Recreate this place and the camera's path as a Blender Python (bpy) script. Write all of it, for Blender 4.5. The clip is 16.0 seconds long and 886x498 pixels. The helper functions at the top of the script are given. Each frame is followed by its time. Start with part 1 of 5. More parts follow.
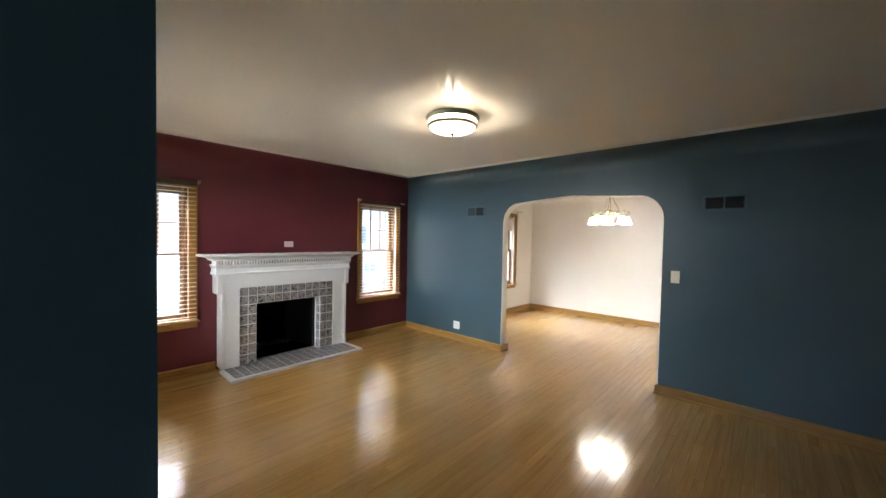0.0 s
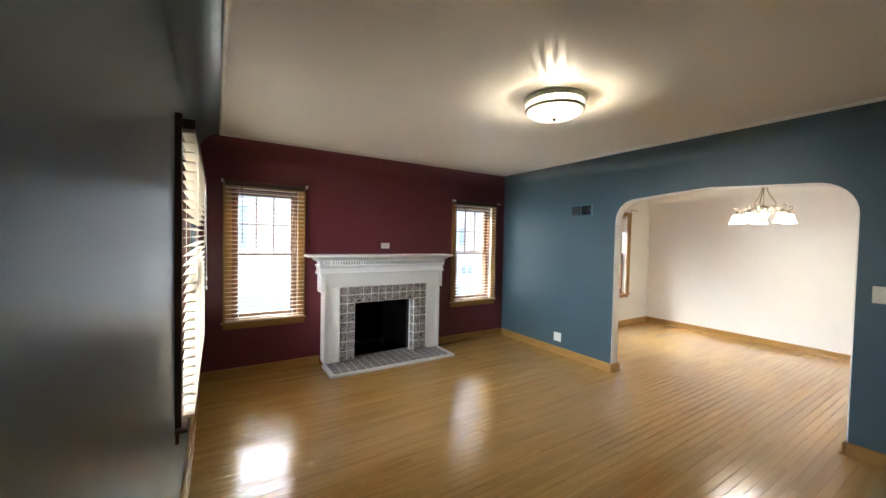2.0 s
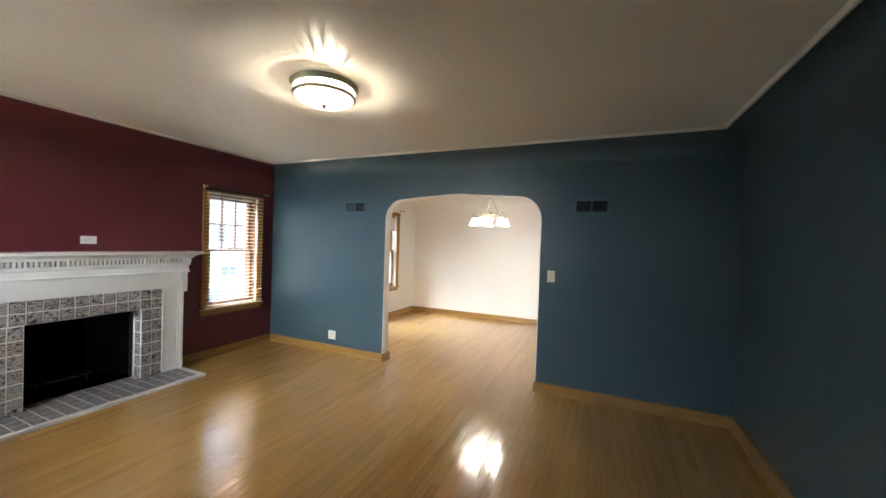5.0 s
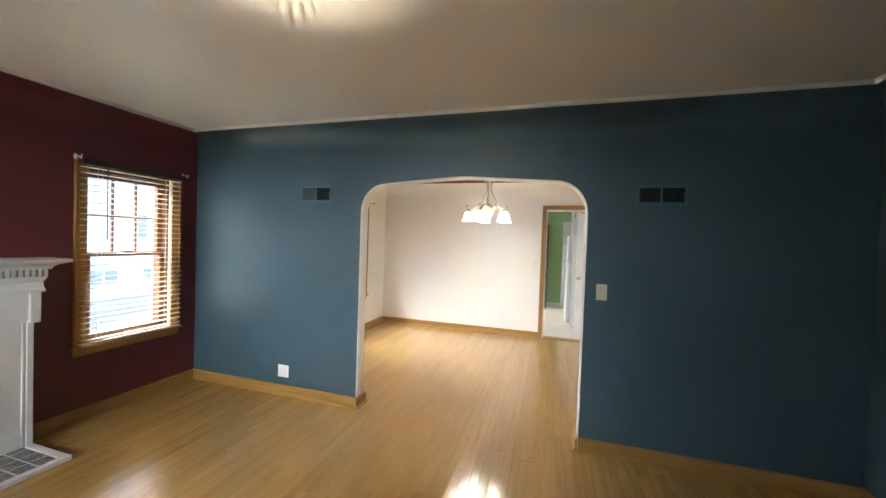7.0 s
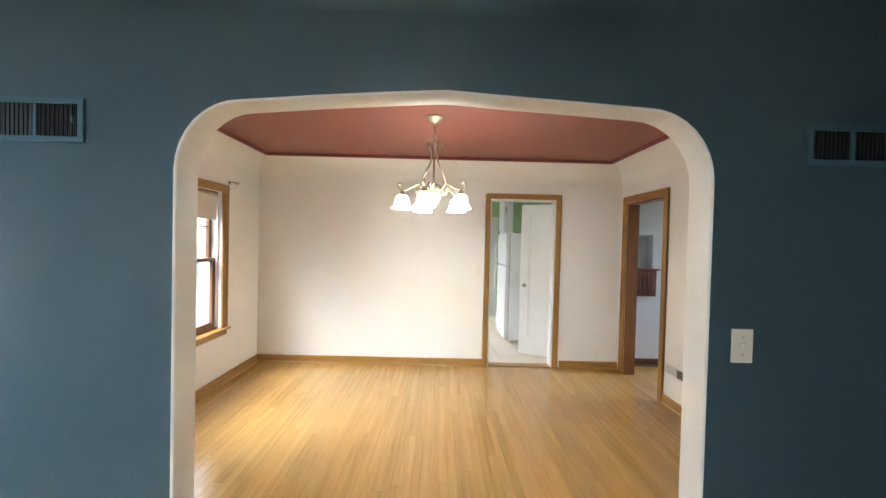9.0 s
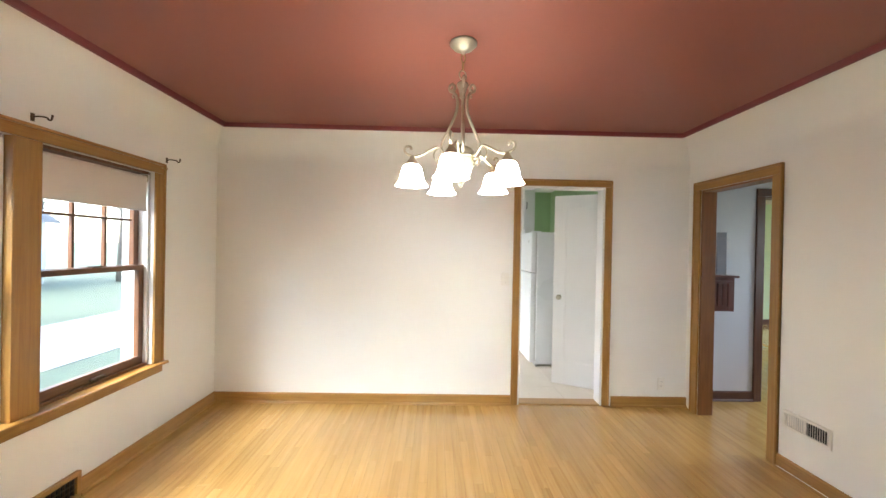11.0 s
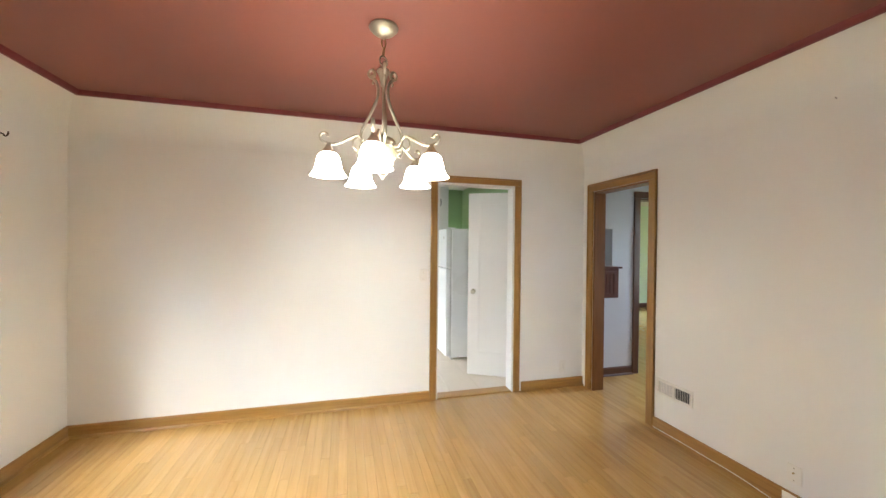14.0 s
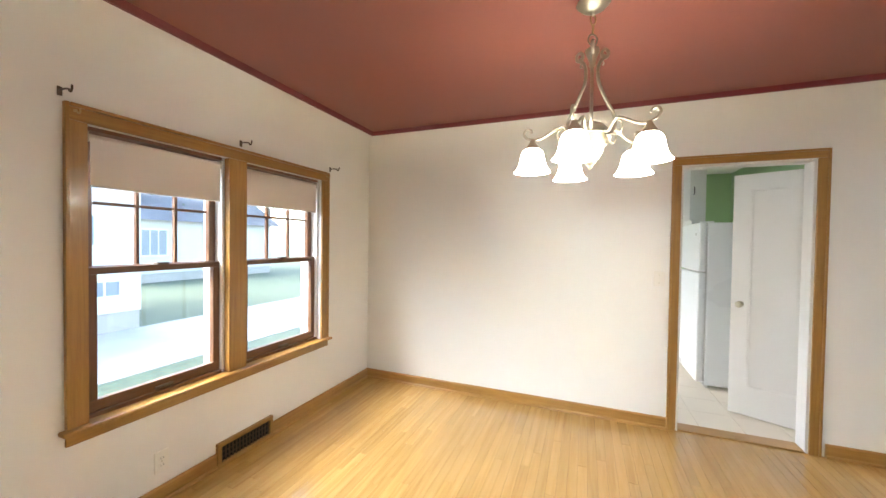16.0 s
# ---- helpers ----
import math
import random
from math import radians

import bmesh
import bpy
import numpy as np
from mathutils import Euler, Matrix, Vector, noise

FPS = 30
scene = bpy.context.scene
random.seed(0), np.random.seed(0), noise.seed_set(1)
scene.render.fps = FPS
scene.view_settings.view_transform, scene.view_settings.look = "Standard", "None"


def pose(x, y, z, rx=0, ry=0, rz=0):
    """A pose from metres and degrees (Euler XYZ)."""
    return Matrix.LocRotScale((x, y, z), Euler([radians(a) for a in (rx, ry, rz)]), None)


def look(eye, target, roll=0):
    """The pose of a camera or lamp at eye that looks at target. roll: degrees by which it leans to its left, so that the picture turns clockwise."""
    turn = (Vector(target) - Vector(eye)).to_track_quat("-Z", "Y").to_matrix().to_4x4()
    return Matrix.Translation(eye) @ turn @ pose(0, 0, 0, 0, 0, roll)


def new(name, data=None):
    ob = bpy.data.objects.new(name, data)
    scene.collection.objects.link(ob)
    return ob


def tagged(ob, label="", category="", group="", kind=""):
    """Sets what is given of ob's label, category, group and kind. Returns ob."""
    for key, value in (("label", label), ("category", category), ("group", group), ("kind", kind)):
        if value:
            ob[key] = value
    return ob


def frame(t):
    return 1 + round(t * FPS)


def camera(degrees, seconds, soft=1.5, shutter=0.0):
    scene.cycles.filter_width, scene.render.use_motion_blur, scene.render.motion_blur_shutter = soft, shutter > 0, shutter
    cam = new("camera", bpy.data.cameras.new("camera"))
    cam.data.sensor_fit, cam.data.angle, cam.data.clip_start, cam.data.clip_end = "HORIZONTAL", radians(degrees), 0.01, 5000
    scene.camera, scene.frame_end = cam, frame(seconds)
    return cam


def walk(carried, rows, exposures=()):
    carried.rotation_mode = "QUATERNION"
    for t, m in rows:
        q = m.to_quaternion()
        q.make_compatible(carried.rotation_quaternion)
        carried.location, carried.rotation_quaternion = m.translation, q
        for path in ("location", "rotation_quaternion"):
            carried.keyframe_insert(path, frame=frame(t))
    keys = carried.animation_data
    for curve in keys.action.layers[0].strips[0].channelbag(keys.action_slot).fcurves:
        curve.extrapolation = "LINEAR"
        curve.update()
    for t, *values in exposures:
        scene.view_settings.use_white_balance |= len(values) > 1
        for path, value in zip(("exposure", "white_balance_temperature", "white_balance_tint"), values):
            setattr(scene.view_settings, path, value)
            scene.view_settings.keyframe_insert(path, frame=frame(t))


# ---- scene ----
cam = camera(101.8, 16.0)
EXPOSURES = [(0.0, 3.76)]
PATH = [
    (0, (0.183, 0.035, 1.492), (-1.161, 1.515, 1.432), 1.1),
    (0.5, (0.113, 0.13, 1.486), (-1.428, 1.403, 1.418), 1.1),
    (1, (0.014, 0.206, 1.495), (-1.623, 1.352, 1.426), 1.1),
    (1.5, (-0.024, 0.248, 1.488), (-1.707, 1.327, 1.421), 1.2),
    (2, (-0.002, 0.253, 1.485), (-1.694, 1.318, 1.428), 1.2),
    (2.5, (0.009, 0.265, 1.498), (-1.523, 1.55, 1.446), 1.4),
    (3, (0.011, 0.296, 1.495), (-1.3, 1.806, 1.453), 1.7),
    (3.5, (0.005, 0.305, 1.473), (-1.038, 2.011, 1.449), 1.6),
    (4, (0.005, 0.286, 1.473), (-0.827, 2.105, 1.455), 1.6),
    (6.5, (-0.534, 0.952, 1.43), (-1.303, 2.797, 1.38), 2.2),
    (7, (-0.838, 1.294, 1.491), (-1.412, 3.209, 1.445), 2.0),
    (7.5, (-1.052, 1.722, 1.502), (-1.321, 3.703, 1.462), 1.9),
    (8, (-1.275, 2.137, 1.508), (-1.334, 4.135, 1.472), 2.0),
    (8.5, (-1.423, 2.502, 1.5), (-1.421, 4.501, 1.463), 1.6),
    (11, (-1.697, 3.879, 1.45), (-1.661, 5.878, 1.441), 1.1),
    (11.5, (-1.741, 3.946, 1.431), (-1.277, 5.892, 1.445), 1.3),
    (12, (-1.844, 4.022, 1.457), (-1.002, 5.836, 1.461), 1.3),
    (12.5, (-1.894, 4.046, 1.427), (-0.875, 5.767, 1.441), 1.2),
    (13, (-1.904, 4.041, 1.432), (-0.8, 5.709, 1.442), 1.0),
    (13.5, (-1.848, 3.993, 1.438), (-0.842, 5.721, 1.436), 0.6),
    (14, (-1.747, 3.949, 1.44), (-1.225, 5.879, 1.423), 0.6),
    (14.5, (-1.658, 3.946, 1.433), (-1.58, 5.944, 1.412), 0.6),
    (15, (-1.598, 3.942, 1.436), (-1.837, 5.927, 1.411), 0.6),
    (15.5, (-1.553, 3.965, 1.441), (-2.052, 5.901, 1.402), 0.7),
    (16, (-1.596, 3.983, 1.431), (-2.33, 5.843, 1.391), 0.8),
]
walk(cam, [(t, look(eye, target, roll)) for t, eye, target, roll in PATH], exposures=EXPOSURES)

# ---- world, daylight, lamps ----
world = bpy.data.worlds.new("sky")
scene.world = world
world.use_nodes = True
wn = world.node_tree.nodes
sky = wn.new("ShaderNodeTexSky")
sky.sky_type = "NISHITA"
sky.sun_disc = False
sky.sun_elevation = radians(48)
sky.sun_rotation = radians(250)
sky.dust_density = 1.8
sky.air_density = 1.0
world.node_tree.links.new(sky.outputs[0], wn["Background"].inputs[0])
wn["Background"].inputs[1].default_value = 0.12

sun = new("sun", bpy.data.lights.new("sun", "SUN"))
sun.data.energy, sun.data.angle, sun.data.color = 0.6, radians(25), (1.0, 0.96, 0.9)
sun.matrix_world = look((0, 0, 20), (6, 7.5, 9.2))


def sky_fill(x, y, z, tx, ty, tz, w, h, watts, colour=(0.86, 0.93, 1.0), spread=180):
    """Added area lamp that stands in for sky light through a window, set above the line of sight."""
    ob = new("window_sky_light", bpy.data.lights.new("window_sky_light", "AREA"))
    ob.data.shape, ob.data.size, ob.data.size_y = "RECTANGLE", w, h
    ob.data.energy, ob.data.color, ob.data.spread = watts, colour, radians(spread)
    ob.matrix_world = look((x, y, z), (tx, ty, tz))


sky_fill(-7.2, 0.75, 3.8, -4.3, 0.75, 1.1, 3.0, 2.4, 38, spread=84)
sky_fill(-7.2, 3.05, 3.8, -4.3, 3.25, 1.1, 2.2, 2.4, 28, spread=68)
sky_fill(-2.95, -2.4, 2.2, -2.9, 0.1, 1.2, 2.4, 1.4, 52)
sky_fill(-6.9, 4.20, 3.75, -3.7, 5.6, 1.3, 4.6, 1.5, 36, (0.57, 0.77, 1.0))
# added fill lamps outside wall openings that stay out of view
sky_fill(0.30, -2.9, 2.6, 0.2, -0.6, 1.1, 0.8, 1.2, 0.2)
sky_fill(-4.1, 8.6, 2.6, -1.0, 8.4, 0.9, 2.0, 1.4, 8, (1.0, 0.96, 0.90))
sky_fill(7.6, 9.1, 2.8, 4.6, 8.9, 0.6, 1.6, 1.2, 60)
sky_fill(3.8, 6.7, 2.6, 1.4, 6.9, 1.0, 1.0, 1.0, 9)


def bulb(x, y, z, watts, radius=0.03, colour=(1.0, 0.80, 0.56)):
    ob = new("bulb_light", bpy.data.lights.new("bulb_light", "POINT"))
    ob.data.energy, ob.data.shadow_soft_size, ob.data.color = watts, radius, colour
    ob.location = (x, y, z)


# ---- materials ----
def shade(name):
    m = bpy.data.materials.new(name)
    m.use_nodes = True
    nt = m.node_tree
    return m, nt, nt.nodes, nt.links, nt.nodes["Principled BSDF"]


def ramp(nodes, stops):
    r = nodes.new("ShaderNodeValToRGB")
    while len(r.color_ramp.elements) < len(stops):
        r.color_ramp.elements.new(0.5)
    for e, (p, c) in zip(r.color_ramp.elements, stops):
        e.position, e.color = p, (*c, 1)
    return r


def paint(name, colour, rough=0.5, spread=0.06, metal=0.0, bump=0.04, grain=900.0, coat=0.0, spec=0.5, blotch=1.3):
    """Painted or plain surface: slow blotches, fine relief, uneven gloss."""
    m, nt, nodes, links, bsdf = shade(name)
    geo = nodes.new("ShaderNodeNewGeometry")
    slow, fine = nodes.new("ShaderNodeTexNoise"), nodes.new("ShaderNodeTexNoise")
    slow.inputs["Scale"].default_value, slow.inputs["Detail"].default_value = blotch, 3
    fine.inputs["Scale"].default_value, fine.inputs["Detail"].default_value = grain, 2
    links.new(geo.outputs["Position"], slow.inputs["Vector"])
    links.new(geo.outputs["Position"], fine.inputs["Vector"])
    lo = tuple(c * (1 - spread) for c in colour)
    hi = tuple(min(1, c * (1 + spread)) for c in colour)
    r = ramp(nodes, [(0.12, lo), (0.88, hi)])
    r.color_ramp.interpolation = "EASE"
    links.new(slow.outputs["Fac"], r.inputs[0])
    links.new(r.outputs[0], bsdf.inputs["Base Color"])
    mr = nodes.new("ShaderNodeMapRange")
    mr.inputs["To Min"].default_value, mr.inputs["To Max"].default_value = rough * 0.88, min(1, rough * 1.12)
    links.new(slow.outputs["Fac"], mr.inputs[0])
    links.new(mr.outputs[0], bsdf.inputs["Roughness"])
    bsdf.inputs["Metallic"].default_value = metal
    bsdf.inputs["Specular IOR Level"].default_value = spec
    bsdf.inputs["Coat Weight"].default_value = coat
    bsdf.inputs["Coat Roughness"].default_value = 0.12
    b = nodes.new("ShaderNodeBump")
    b.inputs["Strength"].default_value, b.inputs["Distance"].default_value = bump, 0.002
    links.new(fine.outputs["Fac"], b.inputs["Height"])
    links.new(b.outputs[0], bsdf.inputs["Normal"])
    return m


def wall_paint(name, colour, rough, spread=0.05):
    """Rolled wall paint on plaster: roller stipple, faint trowel waves."""
    m = paint(name, colour, rough, spread, bump=0.10, grain=260.0, blotch=0.9)
    nt = m.node_tree
    nodes, links = nt.nodes, nt.links
    first = [n for n in nodes if n.bl_idname == "ShaderNodeBump"][0]
    geo = [n for n in nodes if n.bl_idname == "ShaderNodeNewGeometry"][0]
    wave = nodes.new("ShaderNodeTexNoise")
    wave.inputs["Scale"].default_value, wave.inputs["Detail"].default_value = 1.7, 1
    links.new(geo.outputs["Position"], wave.inputs["Vector"])
    b2 = nodes.new("ShaderNodeBump")
    b2.inputs["Strength"].default_value, b2.inputs["Distance"].default_value = 0.2, 0.003
    links.new(wave.outputs["Fac"], b2.inputs["Height"])
    links.new(b2.outputs[0], first.inputs["Normal"])
    return m


def wood(name, dark, mid, light, rough=0.35, axis=1, coat=0.0, per_piece=0.0, fine=60.0):
    """Wood with grain along one axis; each piece takes its own tone."""
    m, nt, nodes, links, bsdf = shade(name)
    geo, info = nodes.new("ShaderNodeNewGeometry"), nodes.new("ShaderNodeObjectInfo")
    add = nodes.new("ShaderNodeMath")
    add.operation = "ADD"
    links.new(geo.outputs["Random Per Island"], add.inputs[0])
    links.new(info.outputs["Random"], add.inputs[1])
    frac = nodes.new("ShaderNodeMath")
    frac.operation = "FRACT"
    links.new(add.outputs[0], frac.inputs[0])
    shift = nodes.new("ShaderNodeVectorMath")
    shift.operation = "MULTIPLY_ADD"
    shift.inputs[1].default_value = (17.0, 31.0, 11.0)
    links.new(frac.outputs[0], shift.inputs[0])
    links.new(geo.outputs["Position"], shift.inputs[2])
    mapping = nodes.new("ShaderNodeMapping")
    sc = [1.0, 1.0, 1.0]
    sc[axis] = 0.045
    mapping.inputs["Scale"].default_value = sc
    links.new(shift.outputs[0], mapping.inputs["Vector"])
    n1, n2 = nodes.new("ShaderNodeTexNoise"), nodes.new("ShaderNodeTexNoise")
    n1.inputs["Scale"].default_value, n1.inputs["Detail"].default_value = fine, 6
    n1.inputs["Distortion"].default_value = 0.6
    n2.inputs["Scale"].default_value, n2.inputs["Detail"].default_value = fine * 5, 3
    links.new(mapping.outputs[0], n1.inputs["Vector"])
    links.new(mapping.outputs[0], n2.inputs["Vector"])
    r = ramp(nodes, [(0.20, dark), (0.5, mid), (0.80, light)])
    mix = nodes.new("ShaderNodeMath")
    mix.operation = "MULTIPLY_ADD"
    mix.inputs[1].default_value = 0.25
    links.new(n2.outputs["Fac"], mix.inputs[0])
    sub = nodes.new("ShaderNodeMath")
    sub.operation = "MULTIPLY_ADD"
    sub.inputs[1].default_value, sub.inputs[2].default_value = 0.75, 0.0
    links.new(n1.outputs["Fac"], sub.inputs[0])
    links.new(sub.outputs[0], mix.inputs[2])
    links.new(mix.outputs[0], r.inputs[0])
    hsv = nodes.new("ShaderNodeHueSaturation")
    val = nodes.new("ShaderNodeMapRange")
    val.inputs["To Min"].default_value, val.inputs["To Max"].default_value = 1 - per_piece, 1 + per_piece * 0.6
    links.new(frac.outputs[0], val.inputs[0])
    links.new(val.outputs[0], hsv.inputs["Value"])
    links.new(r.outputs[0], hsv.inputs["Color"])
    links.new(hsv.outputs[0], bsdf.inputs["Base Color"])
    big = nodes.new("ShaderNodeTexNoise")
    big.inputs["Scale"].default_value, big.inputs["Detail"].default_value = 3.0, 4
    links.new(geo.outputs["Position"], big.inputs["Vector"])
    mr = nodes.new("ShaderNodeMapRange")
    mr.inputs["To Min"].default_value, mr.inputs["To Max"].default_value = rough * 0.92, rough * 1.1
    links.new(big.outputs["Fac"], mr.inputs[0])
    links.new(mr.outputs[0], bsdf.inputs["Roughness"])
    bsdf.inputs["Coat Weight"].default_value = coat
    bsdf.inputs["Coat Roughness"].default_value = 0.10
    b = nodes.new("ShaderNodeBump")
    b.inputs["Strength"].default_value, b.inputs["Distance"].default_value = 0.12, 0.001
    links.new(mix.outputs[0], b.inputs["Height"])
    links.new(b.outputs[0], bsdf.inputs["Normal"])
    return m


def marbled(name, dark, light, rough=0.25, scale=34.0):
    """Busy veined ceramic tile; every tile its own cut."""
    m, nt, nodes, links, bsdf = shade(name)
    geo, info = nodes.new("ShaderNodeNewGeometry"), nodes.new("ShaderNodeObjectInfo")
    shift = nodes.new("ShaderNodeVectorMath")
    shift.operation = "MULTIPLY_ADD"
    shift.inputs[1].default_value = (13.0, 29.0, 7.0)
    links.new(info.outputs["Random"], shift.inputs[0])
    links.new(geo.outputs["Position"], shift.inputs[2])
    n = nodes.new("ShaderNodeTexNoise")
    n.inputs["Scale"].default_value, n.inputs["Detail"].default_value = scale, 7
    n.inputs["Distortion"].default_value = 2.6
    stretch = nodes.new("ShaderNodeMapping")
    stretch.inputs["Scale"].default_value = (1.0, 0.55, 1.3)
    links.new(shift.outputs[0], stretch.inputs["Vector"])
    links.new(stretch.outputs[0], n.inputs["Vector"])
    n2 = nodes.new("ShaderNodeTexNoise")
    n2.inputs["Scale"].default_value, n2.inputs["Detail"].default_value = 9.0, 3
    links.new(shift.outputs[0], n2.inputs["Vector"])
    mid = tuple((a + b) / 2 for a, b in zip(dark, light))
    r = ramp(nodes, [(0.38, dark), (0.46, mid), (0.52, light), (0.68, light)])
    links.new(n.outputs["Fac"], r.inputs[0])
    tint = ramp(nodes, [(0.3, (0.70, 0.68, 0.70)), (0.7, (1.0, 0.97, 0.95))])
    links.new(n2.outputs["Fac"], tint.inputs[0])
    mul = nodes.new("ShaderNodeMix")
    mul.data_type, mul.blend_type = "RGBA", "MULTIPLY"
    mul.inputs["Factor"].default_value = 1.0
    links.new(r.outputs[0], mul.inputs[6])
    links.new(tint.outputs[0], mul.inputs[7])
    links.new(mul.outputs[2], bsdf.inputs["Base Color"])
    bsdf.inputs["Roughness"].default_value = rough
    b = nodes.new("ShaderNodeBump")
    b.inputs["Strength"].default_value, b.inputs["Distance"].default_value = 0.2, 0.001
    links.new(n.outputs["Fac"], b.inputs["Height"])
    links.new(b.outputs[0], bsdf.inputs["Normal"])
    return m


def glowing(name, colour, strength, base=(0.9, 0.88, 0.82)):
    m, nt, nodes, links, bsdf = shade(name)
    bsdf.inputs["Base Color"].default_value = (*base, 1)
    bsdf.inputs["Roughness"].default_value = 0.35
    bsdf.inputs["Emission Color"].default_value = (*colour, 1)
    bsdf.inputs["Emission Strength"].default_value = strength
    return m


def clear_glass(name):
    m, nt, nodes, links, bsdf = shade(name)
    bsdf.inputs["Base Color"].default_value = (0.97, 1.0, 0.99, 1)
    bsdf.inputs["Roughness"].default_value = 0.02
    bsdf.inputs["Transmission Weight"].default_value = 1.0
    bsdf.inputs["IOR"].default_value = 1.45
    return m


BLUE = wall_paint("blue_paint", (0.050, 0.089, 0.110), 0.345)
WINE = wall_paint("burgundy_paint", (0.125, 0.022, 0.030), 0.42)
CREAM = wall_paint("cream_paint", (0.81, 0.80, 0.765), 0.50, 0.03)
CEIL = wall_paint("ceiling_paint", (0.73, 0.705, 0.66), 0.50, 0.03)
REDCEIL = wall_paint("red_ceiling_paint", (0.255, 0.080, 0.054), 0.45, 0.05)
REDTRIM = paint("dark_red_trim_paint", (0.17, 0.022, 0.028), 0.4)
GREEN = wall_paint("green_paint", (0.33, 0.48, 0.24), 0.5)
PALEGREEN = wall_paint("pale_green_paint", (0.60, 0.76, 0.55), 0.5)
HALLPAINT = wall_paint("hall_paint", (0.62, 0.62, 0.64), 0.5)
WHITE = paint("white_gloss_paint", (0.71, 0.70, 0.68), 0.35, 0.03, bump=0.05)
TRIMWHITE = paint("white_trim_paint", (0.74, 0.72, 0.68), 0.45, 0.03)
PLASTIC = paint("white_plastic", (0.80, 0.78, 0.72), 0.35, 0.02, bump=0.0)
IVORY = paint("ivory_plastic", (0.76, 0.71, 0.58), 0.35, 0.02, bump=0.0)
APPLIANCE = paint("white_enamel", (0.80, 0.81, 0.81), 0.28, 0.02, bump=0.05, grain=400)
OAK_Y = wood("oak_trim_along_y", (0.24, 0.115, 0.030), (0.345, 0.178, 0.041), (0.41, 0.226, 0.060), 0.34, 1, 0.2, 0.08)
OAK_X = wood("oak_trim_along_x", (0.24, 0.115, 0.030), (0.345, 0.178, 0.041), (0.41, 0.226, 0.060), 0.34, 0, 0.2, 0.08)
OAK_Z = wood("oak_trim_along_z", (0.24, 0.115, 0.030), (0.345, 0.178, 0.041), (0.41, 0.226, 0.060), 0.34, 2, 0.2, 0.08)
SASH_Y = wood("sash_wood_along_y", (0.085, 0.034, 0.014), (0.135, 0.056, 0.022), (0.18, 0.080, 0.034), 0.36, 1, 0.15)
SASH_Z = wood("sash_wood_along_z", (0.085, 0.034, 0.014), (0.135, 0.056, 0.022), (0.18, 0.080, 0.034), 0.36, 2, 0.15)
JAMBWOOD_Y = wood("brown_jamb_along_y", (0.13, 0.048, 0.014), (0.20, 0.078, 0.022), (0.26, 0.108, 0.034), 0.36, 1, 0.15)
JAMBWOOD_Z = wood("brown_jamb_along_z", (0.13, 0.048, 0.014), (0.20, 0.078, 0.022), (0.26, 0.108, 0.034), 0.36, 2, 0.15)
CHERRY_X = wood("cherry_along_x", (0.065, 0.016, 0.010), (0.115, 0.030, 0.018), (0.16, 0.045, 0.026), 0.38, 0, 0.1)
CHERRY_Z = wood("cherry_along_z", (0.065, 0.016, 0.010), (0.115, 0.030, 0.018), (0.16, 0.045, 0.026), 0.38, 2, 0.1)
DARKWOOD_X = wood("dark_wood_along_x", (0.05, 0.02, 0.012), (0.09, 0.036, 0.02), (0.13, 0.055, 0.03), 0.4, 0)
DARKWOOD_Z = wood("dark_wood_along_z", (0.05, 0.02, 0.012), (0.09, 0.036, 0.02), (0.13, 0.055, 0.03), 0.4, 2)
FLOORWOOD = wood("honey_oak_strip", (0.32, 0.166, 0.046), (0.440, 0.258, 0.082), (0.515, 0.325, 0.122), 0.17, 1, 0.35, 0.12, 30.0)
SUBFLOOR = paint("dark_joint", (0.10, 0.05, 0.02), 0.8)
TILE = marbled("marbled_grey_tile", (0.045, 0.038, 0.036), (0.43, 0.405, 0.385), 0.25, 26.0)
HEARTHTILE = marbled("marbled_hearth_tile", (0.04, 0.04, 0.045), (0.30, 0.29, 0.295), 0.28, 30.0)
GROUT = paint("pale_grout", (0.76, 0.74, 0.72), 0.75, 0.06)
SOOT = paint("sooty_firebrick", (0.006, 0.0055, 0.0055), 0.85, 0.4, bump=0.3, grain=90, spec=0.1)
NICKEL = paint("brushed_nickel", (0.46, 0.43, 0.34), 0.40, 0.05, 1.0, 0.03)
BRONZE = paint("dark_bronze", (0.10, 0.075, 0.055), 0.4, 0.1, 0.8)
BRASS = paint("aged_brass", (0.42, 0.32, 0.16), 0.35, 0.1, 0.9)
BLACK = paint("black_paint", (0.02, 0.02, 0.02), 0.45)
# black of the sheets that stand for shade inside the vents
DUCTSHADE = paint("duct_shade_black", (0.008, 0.008, 0.009), 0.9)
BLUEMETAL = paint("blue_painted_metal", (0.052, 0.115, 0.155), 0.42, 0.03)
# blue register metal again, darkened for the shade inside the frame
LOUVRE = paint("shaded_blue_louvre", (0.018, 0.024, 0.028), 0.5)
DAMPER = paint("dark_grey_damper", (0.035, 0.045, 0.050), 0.6)
GREYMETAL = paint("grey_painted_metal", (0.58, 0.57, 0.55), 0.45, 0.03)
SLAT = paint("tan_blind_slat", (0.60, 0.50, 0.37), 0.4, 0.04)
FABRIC = paint("roller_shade_fabric", (0.72, 0.66, 0.60), 0.8, 0.03, bump=0.2, grain=700)
CORD = paint("white_cord", (0.75, 0.73, 0.68), 0.7)
VINYL = paint("pale_vinyl_floor", (0.62, 0.56, 0.46), 0.4, 0.08)
GLASS = clear_glass("window_glass")
LIT = glowing("lit_opal_glass", (0.98, 0.95, 0.84), 2.6)
LITBOWL = glowing("lit_amber_bowl", (1.0, 0.84, 0.50), 0.03, (0.34, 0.29, 0.15))
